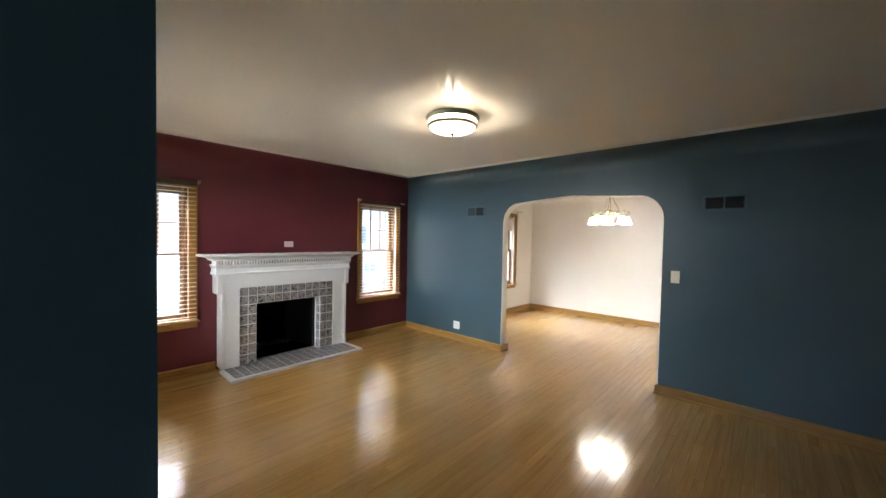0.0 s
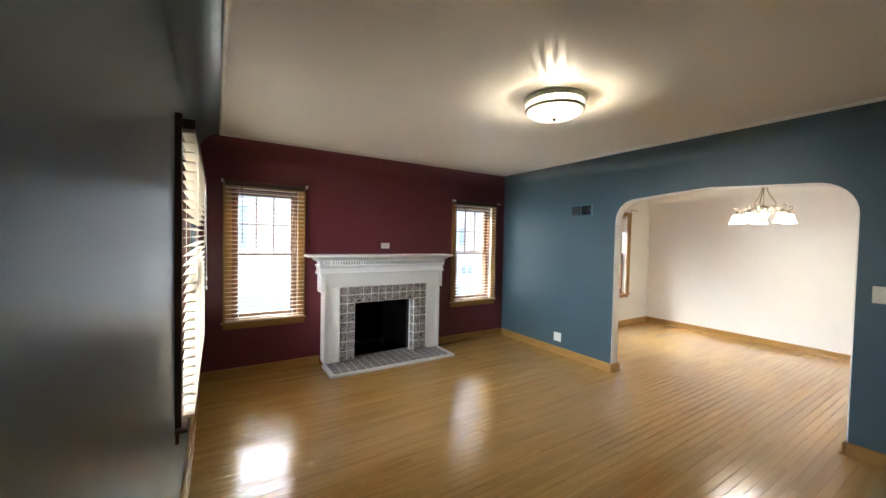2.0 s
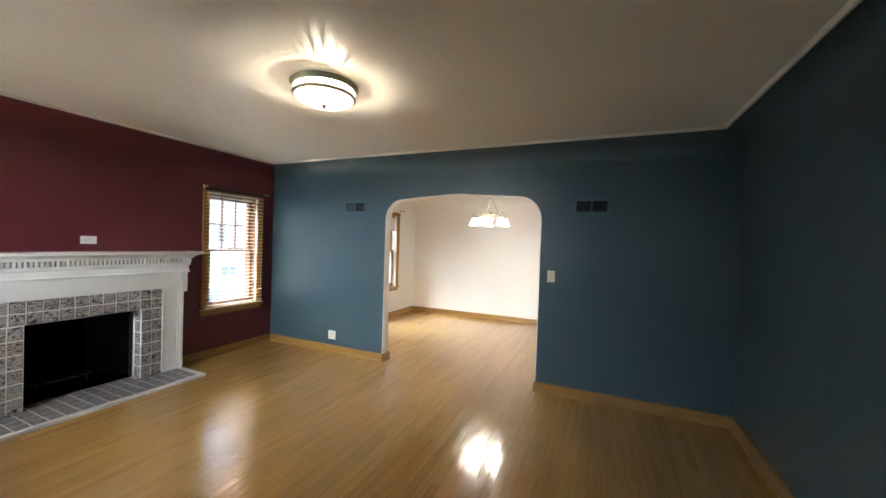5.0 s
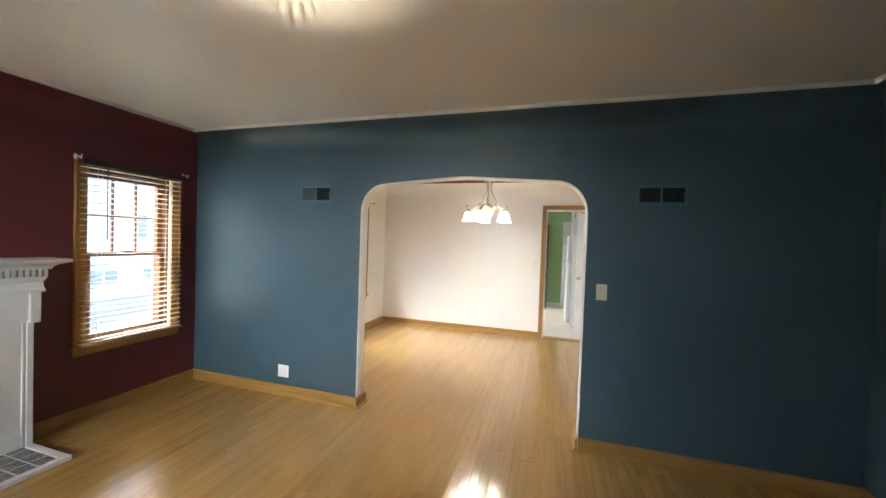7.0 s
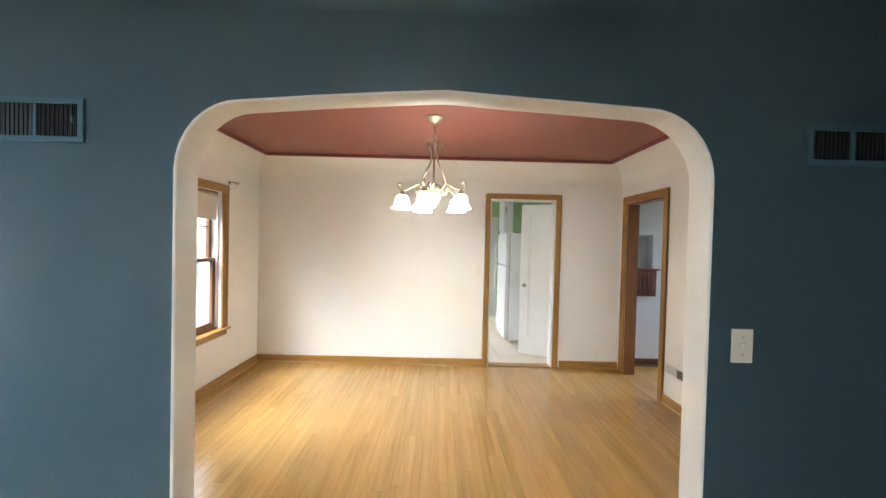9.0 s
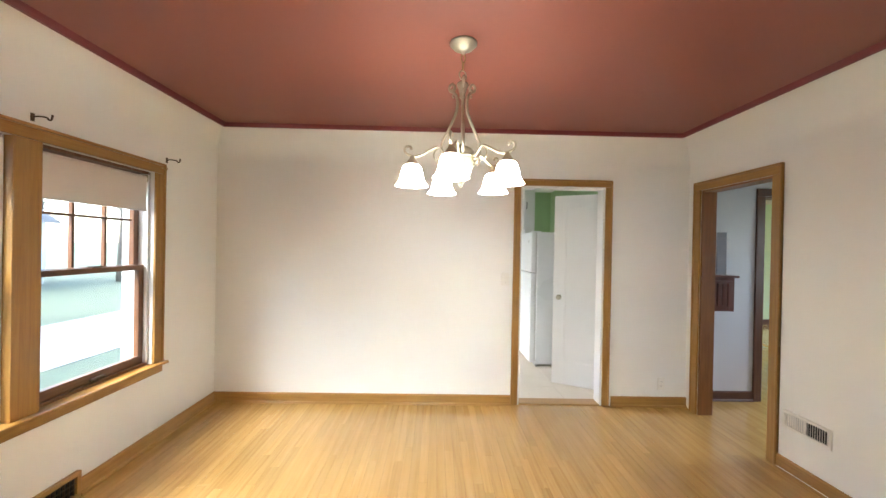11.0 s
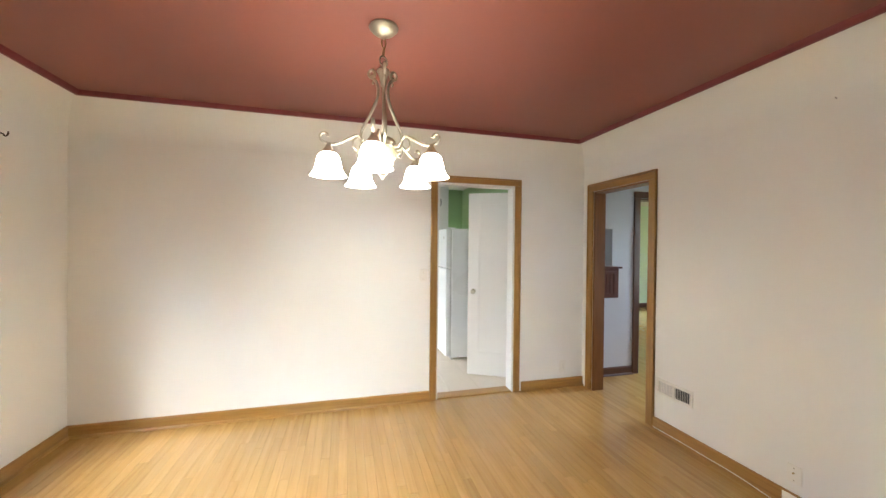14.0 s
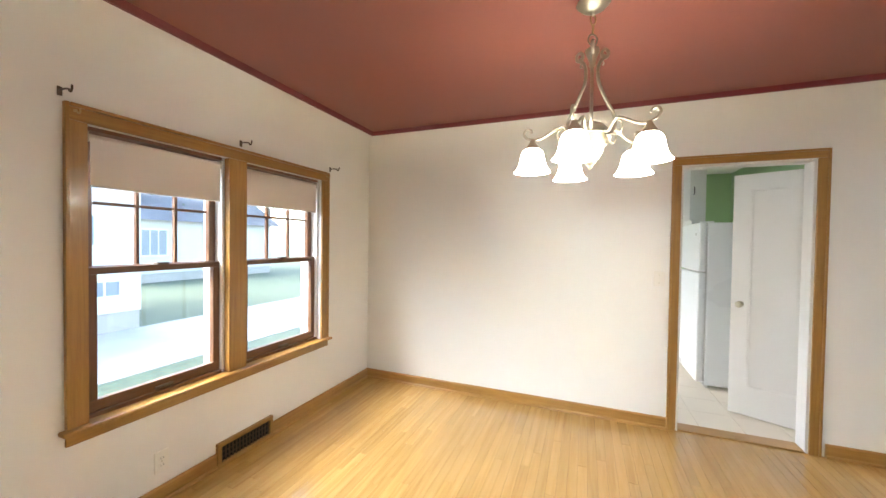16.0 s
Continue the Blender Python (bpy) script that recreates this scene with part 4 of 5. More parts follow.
tube(bm, smooth_path([(DX1 - 0.034, 5.42, 0.006), (DX1 - 0.0345, 5.62, 0.024), (DX1 - 0.0335, 5.80, 0.024), (DX1 - 0.034, 6.02, 0.025), (DX1 - 0.034, 6.26, 0.022)], 6), 0.0024, 6)
solid("wall_cable", bm, CORD, "thin pale cable running along the baseboard", "cable", at=(DX1 - 0.034, 5.8, 0.02))
bm = bmesh.new()
tube(bm, [(DX1 + 0.001, 5.203, 2.212), (DX1 - 0.012, 5.203, 2.215)], 0.0022, 6)
solid("picture_nail", bm, BRONZE, "small bare nail stuck in the cream wall", "nail", at=(DX1, 5.203, 2.21))


def register(flip, a0, a1, z0, z1, material, label, bars, closed=None, group="wall registers"):
    """Two-part wall register: frame, louvre bars before a flat black sheet for the recess shade, damper lever."""
    axis, c, s = flip
    x, y = (c, (a0 + a1) / 2) if axis == "x" else ((a0 + a1) / 2, c)
    r = thing("wall_register", x, y, z0, label, "vent", group)
    m = (a0 + a1) / 2
    rim = 0.020
    part("duct", placed(flip, 0.0005, 0.002, a0 + rim * 0.6, a1 - rim * 0.6, z0 + rim * 0.6, z1 - rim * 0.6), DUCTSHADE, r, "flat black sheet for the shade in the duct behind the louvres")
    fr = part("frame", placed(flip, 0.001, 0.011, a0, a1, z0, z0 + rim, 0.003), material, r)
    part("frame_side", placed(flip, 0.001, 0.011, a0, a1, z1 - rim, z1, 0.003), material, r)
    part("frame_side", placed(flip, 0.001, 0.011, a0, a0 + rim, z0 + rim + 0.0002, z1 - rim - 0.0002, 0.003), material, r)
    part("frame_side", placed(flip, 0.001, 0.011, a1 - rim, a1, z0 + rim + 0.0002, z1 - rim - 0.0002, 0.003), material, r)
    part("divider", placed(flip, 0.001, 0.011, m - 0.006, m + 0.006, z0 + rim + 0.0002, z1 - rim - 0.0002, 0.002), material, r)
    for k in range(bars):
        for lo, hi in ((a0 + rim, m - 0.006), (m + 0.006, a1 - rim)):
            q = lo + (hi - lo) * (k + 0.5) / bars
            # louvres of the blue registers take the shaded copy of the frame's colour
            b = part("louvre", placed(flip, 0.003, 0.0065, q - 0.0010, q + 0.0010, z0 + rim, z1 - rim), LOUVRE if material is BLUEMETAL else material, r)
    if closed is not None:
        lo, hi = (a0 + rim, m - 0.006) if closed == 0 else (m + 0.006, a1 - rim)
        part("damper", placed(flip, 0.0022, 0.0029, lo, hi, z0 + rim, z1 - rim), DAMPER if material is BLUEMETAL else GREYMETAL, r, "closed damper plate")
    part("lever", placed(flip, 0.0095, 0.022, a1 - rim - 0.010, a1 - rim - 0.004, (z0 + z1) / 2 - 0.012, (z0 + z1) / 2 + 0.012, 0.002), material, r)


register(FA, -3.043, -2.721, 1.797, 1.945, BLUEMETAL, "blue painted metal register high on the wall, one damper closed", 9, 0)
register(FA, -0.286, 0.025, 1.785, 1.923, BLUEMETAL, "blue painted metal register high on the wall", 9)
register(FE, 5.953, 6.256, 0.292, 0.412, PLASTIC, "white metal register low on the cream wall, one damper closed", 9, 1)
# register in the baseboard under the window
r = thing("floor_register", DX0, 5.742, 0, "oak framed bronze register set in the baseboard", "vent")
# flat black sheet on the wall, painted for the shade behind the louvres
part("duct", boxed(DX0 + 0.0005, DX0 + 0.004, 5.55, 5.94, 0.02, 0.14), DUCTSHADE, r)
part("rail", boxed(DX0 + 0.001, DX0 + 0.026, 5.531, 5.954, 0.125, 0.150, 0.003), OAK_Y, r)
part("rail", boxed(DX0 + 0.001, DX0 + 0.026, 5.531, 5.954, 0.0, 0.024, 0.003), OAK_Y, r)
part("stile", boxed(DX0 + 0.001, DX0 + 0.026, 5.531, 5.556, 0.0245, 0.1245, 0.003), OAK_Z, r)
part("stile", boxed(DX0 + 0.001, DX0 + 0.026, 5.929, 5.954, 0.0245, 0.1245, 0.003), OAK_Z, r)
for k in range(15):
    y = 5.565 + k * 0.0252
    part("louvre", boxed(DX0 + 0.006, DX0 + 0.018, y, y + 0.004, 0.0245, 0.1245), BRONZE, r)
for z in (0.056, 0.088):
    part("louvre_bar", boxed(DX0 + 0.0185, DX0 + 0.021, 5.5565, 5.9285, z, z + 0.005), BRONZE, r)

# ---- flush ceiling lamp ----
def flush_lamp(x, y):
    l = thing("ceiling_lamp", x, y, H, "brushed nickel flush ceiling lamp with a lit frosted glass bowl", "ceiling lamp")
    bm = bmesh.new()
    lathe(bm, [(0.0, -0.001), (0.205, -0.001), (0.212, -0.006), (0.212, -0.014), (0.200, -0.022), (0.203, -0.028), (0.198, -0.034), (0.186, -0.036), (0.186, -0.030), (0.0, -0.030)], 72, x, y, H)
    part("pan", bm, NICKEL, l)
    bm = bmesh.new()
    lathe(bm, [(0.186, -0.062), (0.192, -0.064), (0.198, -0.070), (0.197, -0.078), (0.189, -0.084), (0.178, -0.084), (0.178, -0.062), (0.186, -0.062)], 72, x, y, H)
    part("lower_ring", bm, NICKEL, l)
    # ribs of pressed glass between the two rings
    bm = bmesh.new()
    n = 54
    for k in range(n):
        a = 2 * math.pi * k / n
        tube(bm, [(x + 0.189 * math.cos(a), y + 0.189 * math.sin(a), H - 0.063), (x + 0.189 * math.cos(a), y + 0.189 * math.sin(a), H - 0.035)], 0.0048, 6)
    part("ribbed_band", bm, LITBAND, l, "lit ribbed glass band")
    bm = bmesh.new()
    prof = [(0.181, -0.084)] + [(0.181 * math.cos(a), -0.084 - 0.047 * math.sin(a)) for a in [math.pi / 2 * k / 12 for k in range(1, 12)]] + [(0.0, -0.131)]
    lathe(bm, prof, 72, x, y, H)
    part("bowl", bm, LITFLUSH, l, "lit frosted glass bowl")
    bm = bmesh.new()
    lathe(bm, [(0.0, -0.129), (0.015, -0.130), (0.017, -0.134), (0.008, -0.138), (0.007, -0.141), (0.010, -0.146), (0.005, -0.152), (0.0, -0.153)], 20, x, y, H)
    part("finial", bm, BRONZE, l)
    for dx, dy in ((0.045, 0.01), (-0.045, 0.02)):
        bulb(x + dx, y + dy, H - 0.086, FLUSH_W / 2, 0.006, (1.0, 0.86, 0.66))


FLUSH_W = 3.9
flush_lamp(-1.713, 2.207)

# ---- chandelier ----
def chandelier(x, y):
    c = thing("chandelier", x, y, H, "brushed nickel scroll chandelier with five lit white glass bell shades", "chandelier")
    bm = bmesh.new()
    lathe(bm, [(0.0, 0.0), (0.066, 0.0), (0.068, -0.005), (0.062, -0.010), (0.050, -0.024), (0.030, -0.036), (0.012, -0.042), (0.011, -0.050), (0.006, -0.055), (0.0, -0.056)], 40, x, y, H)
    part("canopy", bm, NICKEL, c)

    def ring(z, r, turn, t=0.0026, sq=1.35):
        bm = bmesh.new()
        pts = []
        for k in range(21):
            a = 2 * math.pi * k / 20
            pts.append((x + r * math.cos(a) * math.cos(turn), y + r * math.cos(a) * math.sin(turn), z + r * sq * math.sin(a)))
        tube(bm, pts, t, 7)
        return bm

    part("chain_link", ring(2.378, 0.010, 0.3, sq=2.2), BRASS, c)
    part("chain_link", ring(2.340, 0.010, 1.8, sq=2.0), BRASS, c)
    part("loop", ring(2.295, 0.020, 0.5, 0.0036, 1.15), NICKEL, c)
    bm = bmesh.new()
    lathe(bm, [(0.0, 2.272), (0.006, 2.270), (0.010, 2.262), (0.026, 2.256), (0.030, 2.248), (0.026, 2.238), (0.020, 2.224), (0.015, 2.206), (0.012, 2.192), (0.015, 2.188), (0.011, 2.182), (0.005, 2.176), (0.0, 2.174)], 28, x, y)
    part("top_urn", bm, NICKEL, c)
    # three long scrolled straps from the urn to the hub
    for k in range(3):
        a = radians(-90 + 120 * k)
        u = Vector((math.cos(a), math.sin(a), 0))
        pt = lambda r, z: Vector((x, y, 0)) + u * r + Vector((0, 0, z))
        pts = smooth_path([pt(0.058, 2.236), pt(0.046, 2.230), pt(0.044, 2.246), pt(0.056, 2.262), pt(0.072, 2.254), pt(0.070, 2.234), pt(0.050, 2.220), pt(0.034, 2.200), pt(0.027, 2.165), pt(0.034, 2.115), pt(0.070, 2.045), pt(0.104, 1.990), pt(0.113, 1.948), pt(0.098, 1.912), pt(0.072, 1.902), pt(0.062, 1.920), pt(0.074, 1.932)], 5)
        bm = bmesh.new()
        tube(bm, pts, 0.0072, 8, 0.7)
        part("strap", bm, NICKEL, c)
        bm = bmesh.new()
        tube(bm, smooth_path([pt(0.030, 2.180), pt(0.034, 2.205), pt(0.046, 2.212), pt(0.054, 2.202), pt(0.048, 2.194)], 4), 0.0036, 7)
        part("small_scroll", bm, NICKEL, c)
    bm = bmesh.new()
    tube(bm, [(x, y, 2.18), (x, y, 1.955)], 0.0045, 8)
    part("centre_rod", bm, NICKEL, c)
    bm = bmesh.new()
    lathe(bm, [(0.0, 1.962), (0.008, 1.960), (0.012, 1.952), (0.030, 1.945), (0.052, 1.934), (0.060, 1.924), (0.062, 1.912), (0.058, 1.904), (0.062, 1.900), (0.060, 1.893), (0.052, 1.890), (0.0, 1.890)], 40, x, y)
    part("hub", bm, NICKEL, c)
    bm = bmesh.new()
    lathe(bm, [(0.056, 1.892), (0.058, 1.870), (0.056, 1.845), (0.048, 1.815), (0.036, 1.792), (0.022, 1.780), (0.0, 1.776)], 40, x, y)
    part("centre_bowl", bm, LITBOWL, c, "softly lit amber glass bowl")
    bm = bmesh.new()
    lathe(bm, [(0.020, 1.782), (0.024, 1.776), (0.016, 1.768), (0.008, 1.762), (0.011, 1.756), (0.006, 1.750), (0.0, 1.745)], 20, x, y)
    part("finial", bm, NICKEL, c)
    for k in range(5):
        a = radians(-104 + 72 * k)
        u = Vector((math.cos(a), math.sin(a), 0))
        pt = lambda r, z: Vector((x, y, 0)) + u * r + Vector((0, 0, z))
        R = 0.24
        bm = bmesh.new()
        pts = smooth_path([pt(0.088, 1.872), pt(0.078, 1.862), pt(0.066, 1.872), pt(0.062, 1.898), pt(0.078, 1.896), pt(0.110, 1.938), pt(0.150, 1.924), pt(0.190, 1.900), pt(0.226, 1.889), pt(0.260, 1.896), pt(0.277, 1.914), pt(0.269, 1.934), pt(0.250, 1.934), pt(0.244, 1.921)], 6)
        tube(bm, pts, 0.0062, 8)
        arm = part("arm", bm, NICKEL, c)
        bm = bmesh.new()
        tube(bm, smooth_path([pt(0.112, 1.936), pt(0.132, 1.915), pt(0.134, 1.888), pt(0.118, 1.872), pt(0.102, 1.880), pt(0.106, 1.894)], 5), 0.0038, 7)
        part("scroll", bm, NICKEL, arm)
        q = pt(R, 0)
        bm = bmesh.new()
        lathe(bm, [(0.0, 1.894), (0.009, 1.892), (0.012, 1.882), (0.018, 1.871), (0.028, 1.857), (0.031, 1.848), (0.028, 1.845), (0.0, 1.845)], 28, q.x, q.y)
        part("shade_holder", bm, NICKEL, arm)
        bm = bmesh.new()
        prof = [(0.026, 1.850), (0.036, 1.845), (0.045, 1.835), (0.050, 1.820), (0.054, 1.802), (0.057, 1.785), (0.063, 1.767), (0.074, 1.752), (0.080, 1.746)]
        lathe(bm, prof + [(r - 0.004, z) for r, z in reversed(prof)], 40, q.x, q.y)
        part("shade", bm, LIT, arm, "lit white glass bell shade")
        bulb(q.x, q.y, 1.752, CHAND_W / 5, 0.03, (1.0, 0.94, 0.82))


CHAND_W = 1.0
chandelier(-1.584, 5.648)

# ---- kitchen beyond the doorway ----
wall("wall_north_kitchen", "y", 10.2, 10.35, -2.6, 0.95, -0.1, TOP, [GREEN, SIDING, WHITE], "green painted kitchen wall")
wall("wall_east_kitchen", "x", 0.30, 0.42, 8.1, 10.2, -0.1, TOP, [GREEN, HALLPAINT, WHITE], "green painted kitchen wall behind the refrigerator")
wall("wall_west_kitchen", "x", -2.6, -2.75, 7.322, 10.35, -0.1, TOP, [CREAM, SIDING, WHITE], "cream painted kitchen wall with a window", [(7.7, 9.5, 0.9, 2.1)])
wall("wall_closet_kitchen", "y", 8.1, 8.2, 0.42, 0.775, -0.1, TOP, [GREEN, GREEN, GREEN], "green painted wall return in the kitchen")
solid("floor_kitchen", boxed(-2.75, 0.775, 7.322, 10.35, -0.1, -0.004), GROUT, "pale kitchen floor bed", "floor", kind="structure")
solid("ceiling_kitchen", boxed(-2.75, 0.775, 7.26, 10.35, H, H + 0.15), CEIL, "white kitchen ceiling", "ceiling", kind="structure")
base_run("baseboard_kitchen", "y", 10.2, -1, -2.6, 0.3, 0.12, TRIMWHITE)
kf = bpy.data.objects["floor_kitchen"]
me = mesh_of("vinyl_tile", boxed(-0.1505, 0.1505, -0.1505, 0.1505, -0.004, 0.004, 0.0015), VINYL)
for i in range(9):
    for j in range(9):
        x, y = -2.1 + 0.304 * i, 7.50 + 0.304 * j
        if y < 10.1 and x < 0.6:
            o = new("vinyl_tile", me)
            o.parent = kf
            o.location = (x, y, -0.001)


d = thing("doorway_4", -0.36, 10.19, 0, "white cased opening in the green kitchen wall", "doorway", kind="structure")
part("side_casing", boxed(-0.58, -0.50, 10.175, 10.199, 0.0, 1.95, 0.003), WHITE, d)
part("head_casing", boxed(-0.58, -0.36, 10.175, 10.199, 1.9505, 2.03, 0.003), WHITE, d)
part("door_panel", boxed(-0.4995, -0.36, 10.185, 10.199, 0.0, 1.95), WHITE, d)


def fridge():
    x0, x1, y0, y1, z1 = -0.46, 0.27, 8.28, 9.02, 1.66
    f = thing("refrigerator", (x0 + x1) / 2, (y0 + y1) / 2, 0, "white top-freezer refrigerator with curved handles", "refrigerator")
    part("cabinet_body", boxed(x0, x1, y0, y1, 0.03, z1, 0.008), APPLIANCE, f)
    part("toe_grille", boxed(x0 + 0.01, x0 + 0.03, y0 + 0.02, y1 - 0.02, 0.001, 0.029), GREYMETAL, f)
    part("gasket", boxed(x0 - 0.012, x0 - 0.0005, y0 + 0.008, y1 - 0.008, 0.06, z1 - 0.006), GREYMETAL, f, "grey door gasket")
    for z0, zz, hz0, hz1 in ((0.055, 1.155, 0.72, 1.12), (1.168, z1, 1.20, 1.50)):
        d = part("door", boxed(x0 - 0.075, x0 - 0.0125, y0, y1, z0, zz, 0.014), APPLIANCE, f)
        bm = bmesh.new()
        hy = y1 - 0.07
        tube(bm, smooth_path([(x0 - 0.074, hy, hz0), (x0 - 0.115, hy, hz0 + 0.05), (x0 - 0.125, hy, (hz0 + hz1) / 2), (x0 - 0.115, hy, hz1 - 0.05), (x0 - 0.074, hy, hz1)], 5), 0.012, 8)
        part("handle", bm, APPLIANCE, d)
    part("badge", boxed(x0 - 0.0775, x0 - 0.0745, y0 + 0.09, y0 + 0.13, 1.53, 1.56, 0.001), GREYMETAL, f)
    part("hinge_cover", boxed(x0 - 0.06, x0 + 0.05, y0 + 0.01, y0 + 0.05, z1 + 0.0005, z1 + 0.014, 0.004), APPLIANCE, f)


fridge()
cab = thing("wall_cabinet", -0.34, 9.35, 1.72, "narrow white wall cabinet with a black pull beside the refrigerator", "cabinet")
part("carcass", boxed(-0.41, -0.27, 9.12, 9.62, 1.67, H - 0.01, 0.003), WHITE, cab)
dr = part("door", boxed(-0.43, -0.4105, 9.125, 9.615, 1.73, H - 0.02, 0.004), WHITE, cab)
bm = bmesh.new()
tube(bm, smooth_path([(-0.395, 9.118, 2.04), (-0.395, 9.09, 2.05), (-0.395, 9.086, 2.085), (-0.395, 9.09, 2.12), (-0.395, 9.118, 2.13)], 4), 0.006, 7)
part("pull", bm, BLACK, dr, "black pull handle")
# door leaf standing open in the kitchen
ang = math.atan2(7.56 - 7.755, -0.055 + 0.425)
lw, lh = 0.76, 2.015
dl = new("door_leaf")
dl.location = (-0.425, 7.755, 0.012)
dl.rotation_euler = (0, 0, ang)
ORIGIN[dl] = Vector((0, 0, 0))
tagged(dl, "white painted single-panel door standing ajar in the kitchen", "door")
leaf = part("leaf", wall_mesh("y", 0.0, 0.038, 0.0, lw, 0.0, lh, [(0.115, lw - 0.115, 0.24, lh - 0.125)]), [WHITE, WHITE, WHITE], dl)
part("panel", boxed(0.115, lw - 0.115, 0.010, 0.028, 0.24, lh - 0.125), WHITE, leaf)
for b in ((0.115, 0.130, 0.24, lh - 0.125), (lw - 0.130, lw - 0.115, 0.24, lh - 0.125), (0.1302, lw - 0.1302, 0.24, 0.255), (0.1302, lw - 0.1302, lh - 0.140, lh - 0.125)):
    part("panel_moulding", boxed(b[0], b[1], 0.003, 0.0098, b[2], b[3], 0.003), WHITE, leaf)
bm = bmesh.new()
lathe(bm, [(0.0, 0.0), (0.026, 0.0), (0.026, 0.004), (0.010, 0.008), (0.009, 0.030), (0.018, 0.036), (0.026, 0.046), (0.026, 0.054), (0.016, 0.062), (0.0, 0.064)], 28)
bmesh.ops.rotate(bm, verts=bm.verts, matrix=Matrix.Rotation(radians(90), 3, "X"))
bmesh.ops.translate(bm, verts=bm.verts, vec=(0.062, 0.0, 0.93))
part("knob", bm, NICKEL, leaf, "round polished metal door knob")
part("hook_plate", boxed(lw - 0.20, lw - 0.185, -0.004, 0.0, 1.62, 1.66, 0.001), WHITE, leaf)

sh = thing("shelf_unit", -1.04, 9.95, 0, "tall white shelf unit with a black frame in the kitchen", "shelf")
for x in (-1.18, -0.925):
    part("post", boxed(x, x + 0.03, 9.93, 10.16, 0.0, 1.93, 0.003), BLACK, sh)
for z in (0.10, 0.72, 1.10, 1.50, 1.905):
    part("shelf_board", boxed(-1.1495, -0.9255, 9.94, 10.16, z, z + 0.022), BLACK if z > 1.9 or z < 0.8 else WHITE, sh)
part("back_panel", boxed(-1.1495, -0.9255, 10.161, 10.172, 0.10, 1.92), WHITE, sh)
part("lower_door", boxed(-1.1495, -0.9255, 9.925, 9.9395, 0.13, 0.70, 0.003), WHITE, sh, "white lower door")
part("door_inset", boxed(-1.115, -0.96, 9.920, 9.9245, 0.20, 0.62), BLACK, sh, "black inset in the lower door")

# ---- hall and the green room beyond ----
wall("wall_north_hall", "y", 7.36, 7.48, 0.775, 2.60, -0.1, TOP, [HALLPAINT, PALEGREEN, HALLPAINT], "pale grey hall wall with an arched telephone niche",
     [(1.505, 2.265, -0.05, 2.01), (0.825, 1.147, 1.235, 1.65)])
wall("wall_south_hall", "y", 5.9, 5.78, 0.775, 2.60, -0.1, TOP, [HALLPAINT, WHITE, WHITE], "pale grey hall wall")
wall("wall_east_hall", "x", 2.60, 2.72, 5.78, 7.44, -0.1, TOP, [HALLPAINT, WHITE, WHITE], "pale grey hall wall with a window", [(6.2, 7.1, 0.9, 2.0)])
solid("floor_hall", boxed(0.66, 2.72, 5.78, 7.48, -0.1, -0.0015), FLOORWOOD, "honey oak hall floor", "floor", kind="structure")
solid("ceiling_hall", boxed(0.71, 2.72, 5.78, 7.48, H, H + 0.15), CEIL, "white hall ceiling", "ceiling", kind="structure")
base_run("baseboard_hall", "y", 7.36, -1, 0.785, 1.428, 0.095, DARKWOOD_X)
# niche: recess lining with a rounded head, cut into the wall
bm = bmesh.new()
nx, nz, nr, nh = 0.986, 1.65, 0.161, 0.125
head = [(nx - nr * math.cos(math.pi * k / 16), nz + nh * math.sin(math.pi * k / 16)) for k in range(17)]
bm.faces.new([bm.verts.new((px, 7.475, pz)) for px, pz in [(nx - nr, 1.235)] + head + [(nx + nr, 1.235)]])
solid("niche_back", bm, HALLPAINT, "plaster back of the hall niche", "wall niche", kind="structure")
bm = bmesh.new()
for (xa, za), (xb, zb) in zip(head, head[1:]):
    bm.faces.new([bm.verts.new(q) for q in ((xa, 7.362, za), (xb, 7.362, zb), (xb, 7.474, zb), (xa, 7.474, za))]).smooth = True
solid("niche_head", bm, HALLPAINT, "rounded plaster head of the hall niche", "wall niche", kind="structure")
nc = thing("telephone_cabinet", 0.96, 7.30, 0.90, "small dark cherry-red wooden telephone shelf cabinet under the hall niche", "cabinet")
part("top", boxed(0.80, 1.150, 7.20, 7.359, 1.215, 1.236, 0.004), CHERRY_X, nc)
part("body", boxed(0.82, 1.130, 7.235, 7.359, 0.895, 1.2145, 0.003), CHERRY_Z, nc)
part("door", boxed(0.84, 1.110, 7.222, 7.2345, 0.925, 1.185, 0.003), CHERRY_Z, nc)
for k in range(5):
    part("louvre", boxed(0.857 + 0.049 * k, 0.889 + 0.049 * k, 7.214, 7.2215, 0.95, 1.16, 0.002), CHERRY_Z, nc)
d = thing("doorway_3", 1.885, 7.36, 0, "dark stained cased doorway to a pale green room", "doorway", kind="structure")
part("side_casing", boxed(1.430, 1.507, 7.338, 7.3595, 0, 2.01, 0.004), DARKWOOD_Z, d)
part("side_casing", boxed(2.263, 2.340, 7.338, 7.3595, 0, 2.01, 0.004), DARKWOOD_Z, d)
part("head_casing", boxed(1.430, 2.340, 7.338, 7.3595, 2.0105, 2.085, 0.004), DARKWOOD_X, d)
part("jamb", boxed(1.506, 1.522, 7.3605, 7.485, 0, 2.01), DARKWOOD_Z, d)
part("jamb", boxed(2.248, 2.264, 7.3605, 7.485, 0, 2.01), DARKWOOD_Z, d)
part("head_jamb", boxed(1.5225, 2.2475, 7.3605, 7.485, 1.994, 2.01), DARKWOOD_X, d)
wall("wall_north_bedroom", "y", 11.1, 11.22, 0.95, 6.4, -0.1, TOP, [PALEGREEN, SIDING, WHITE], "pale green bedroom wall")
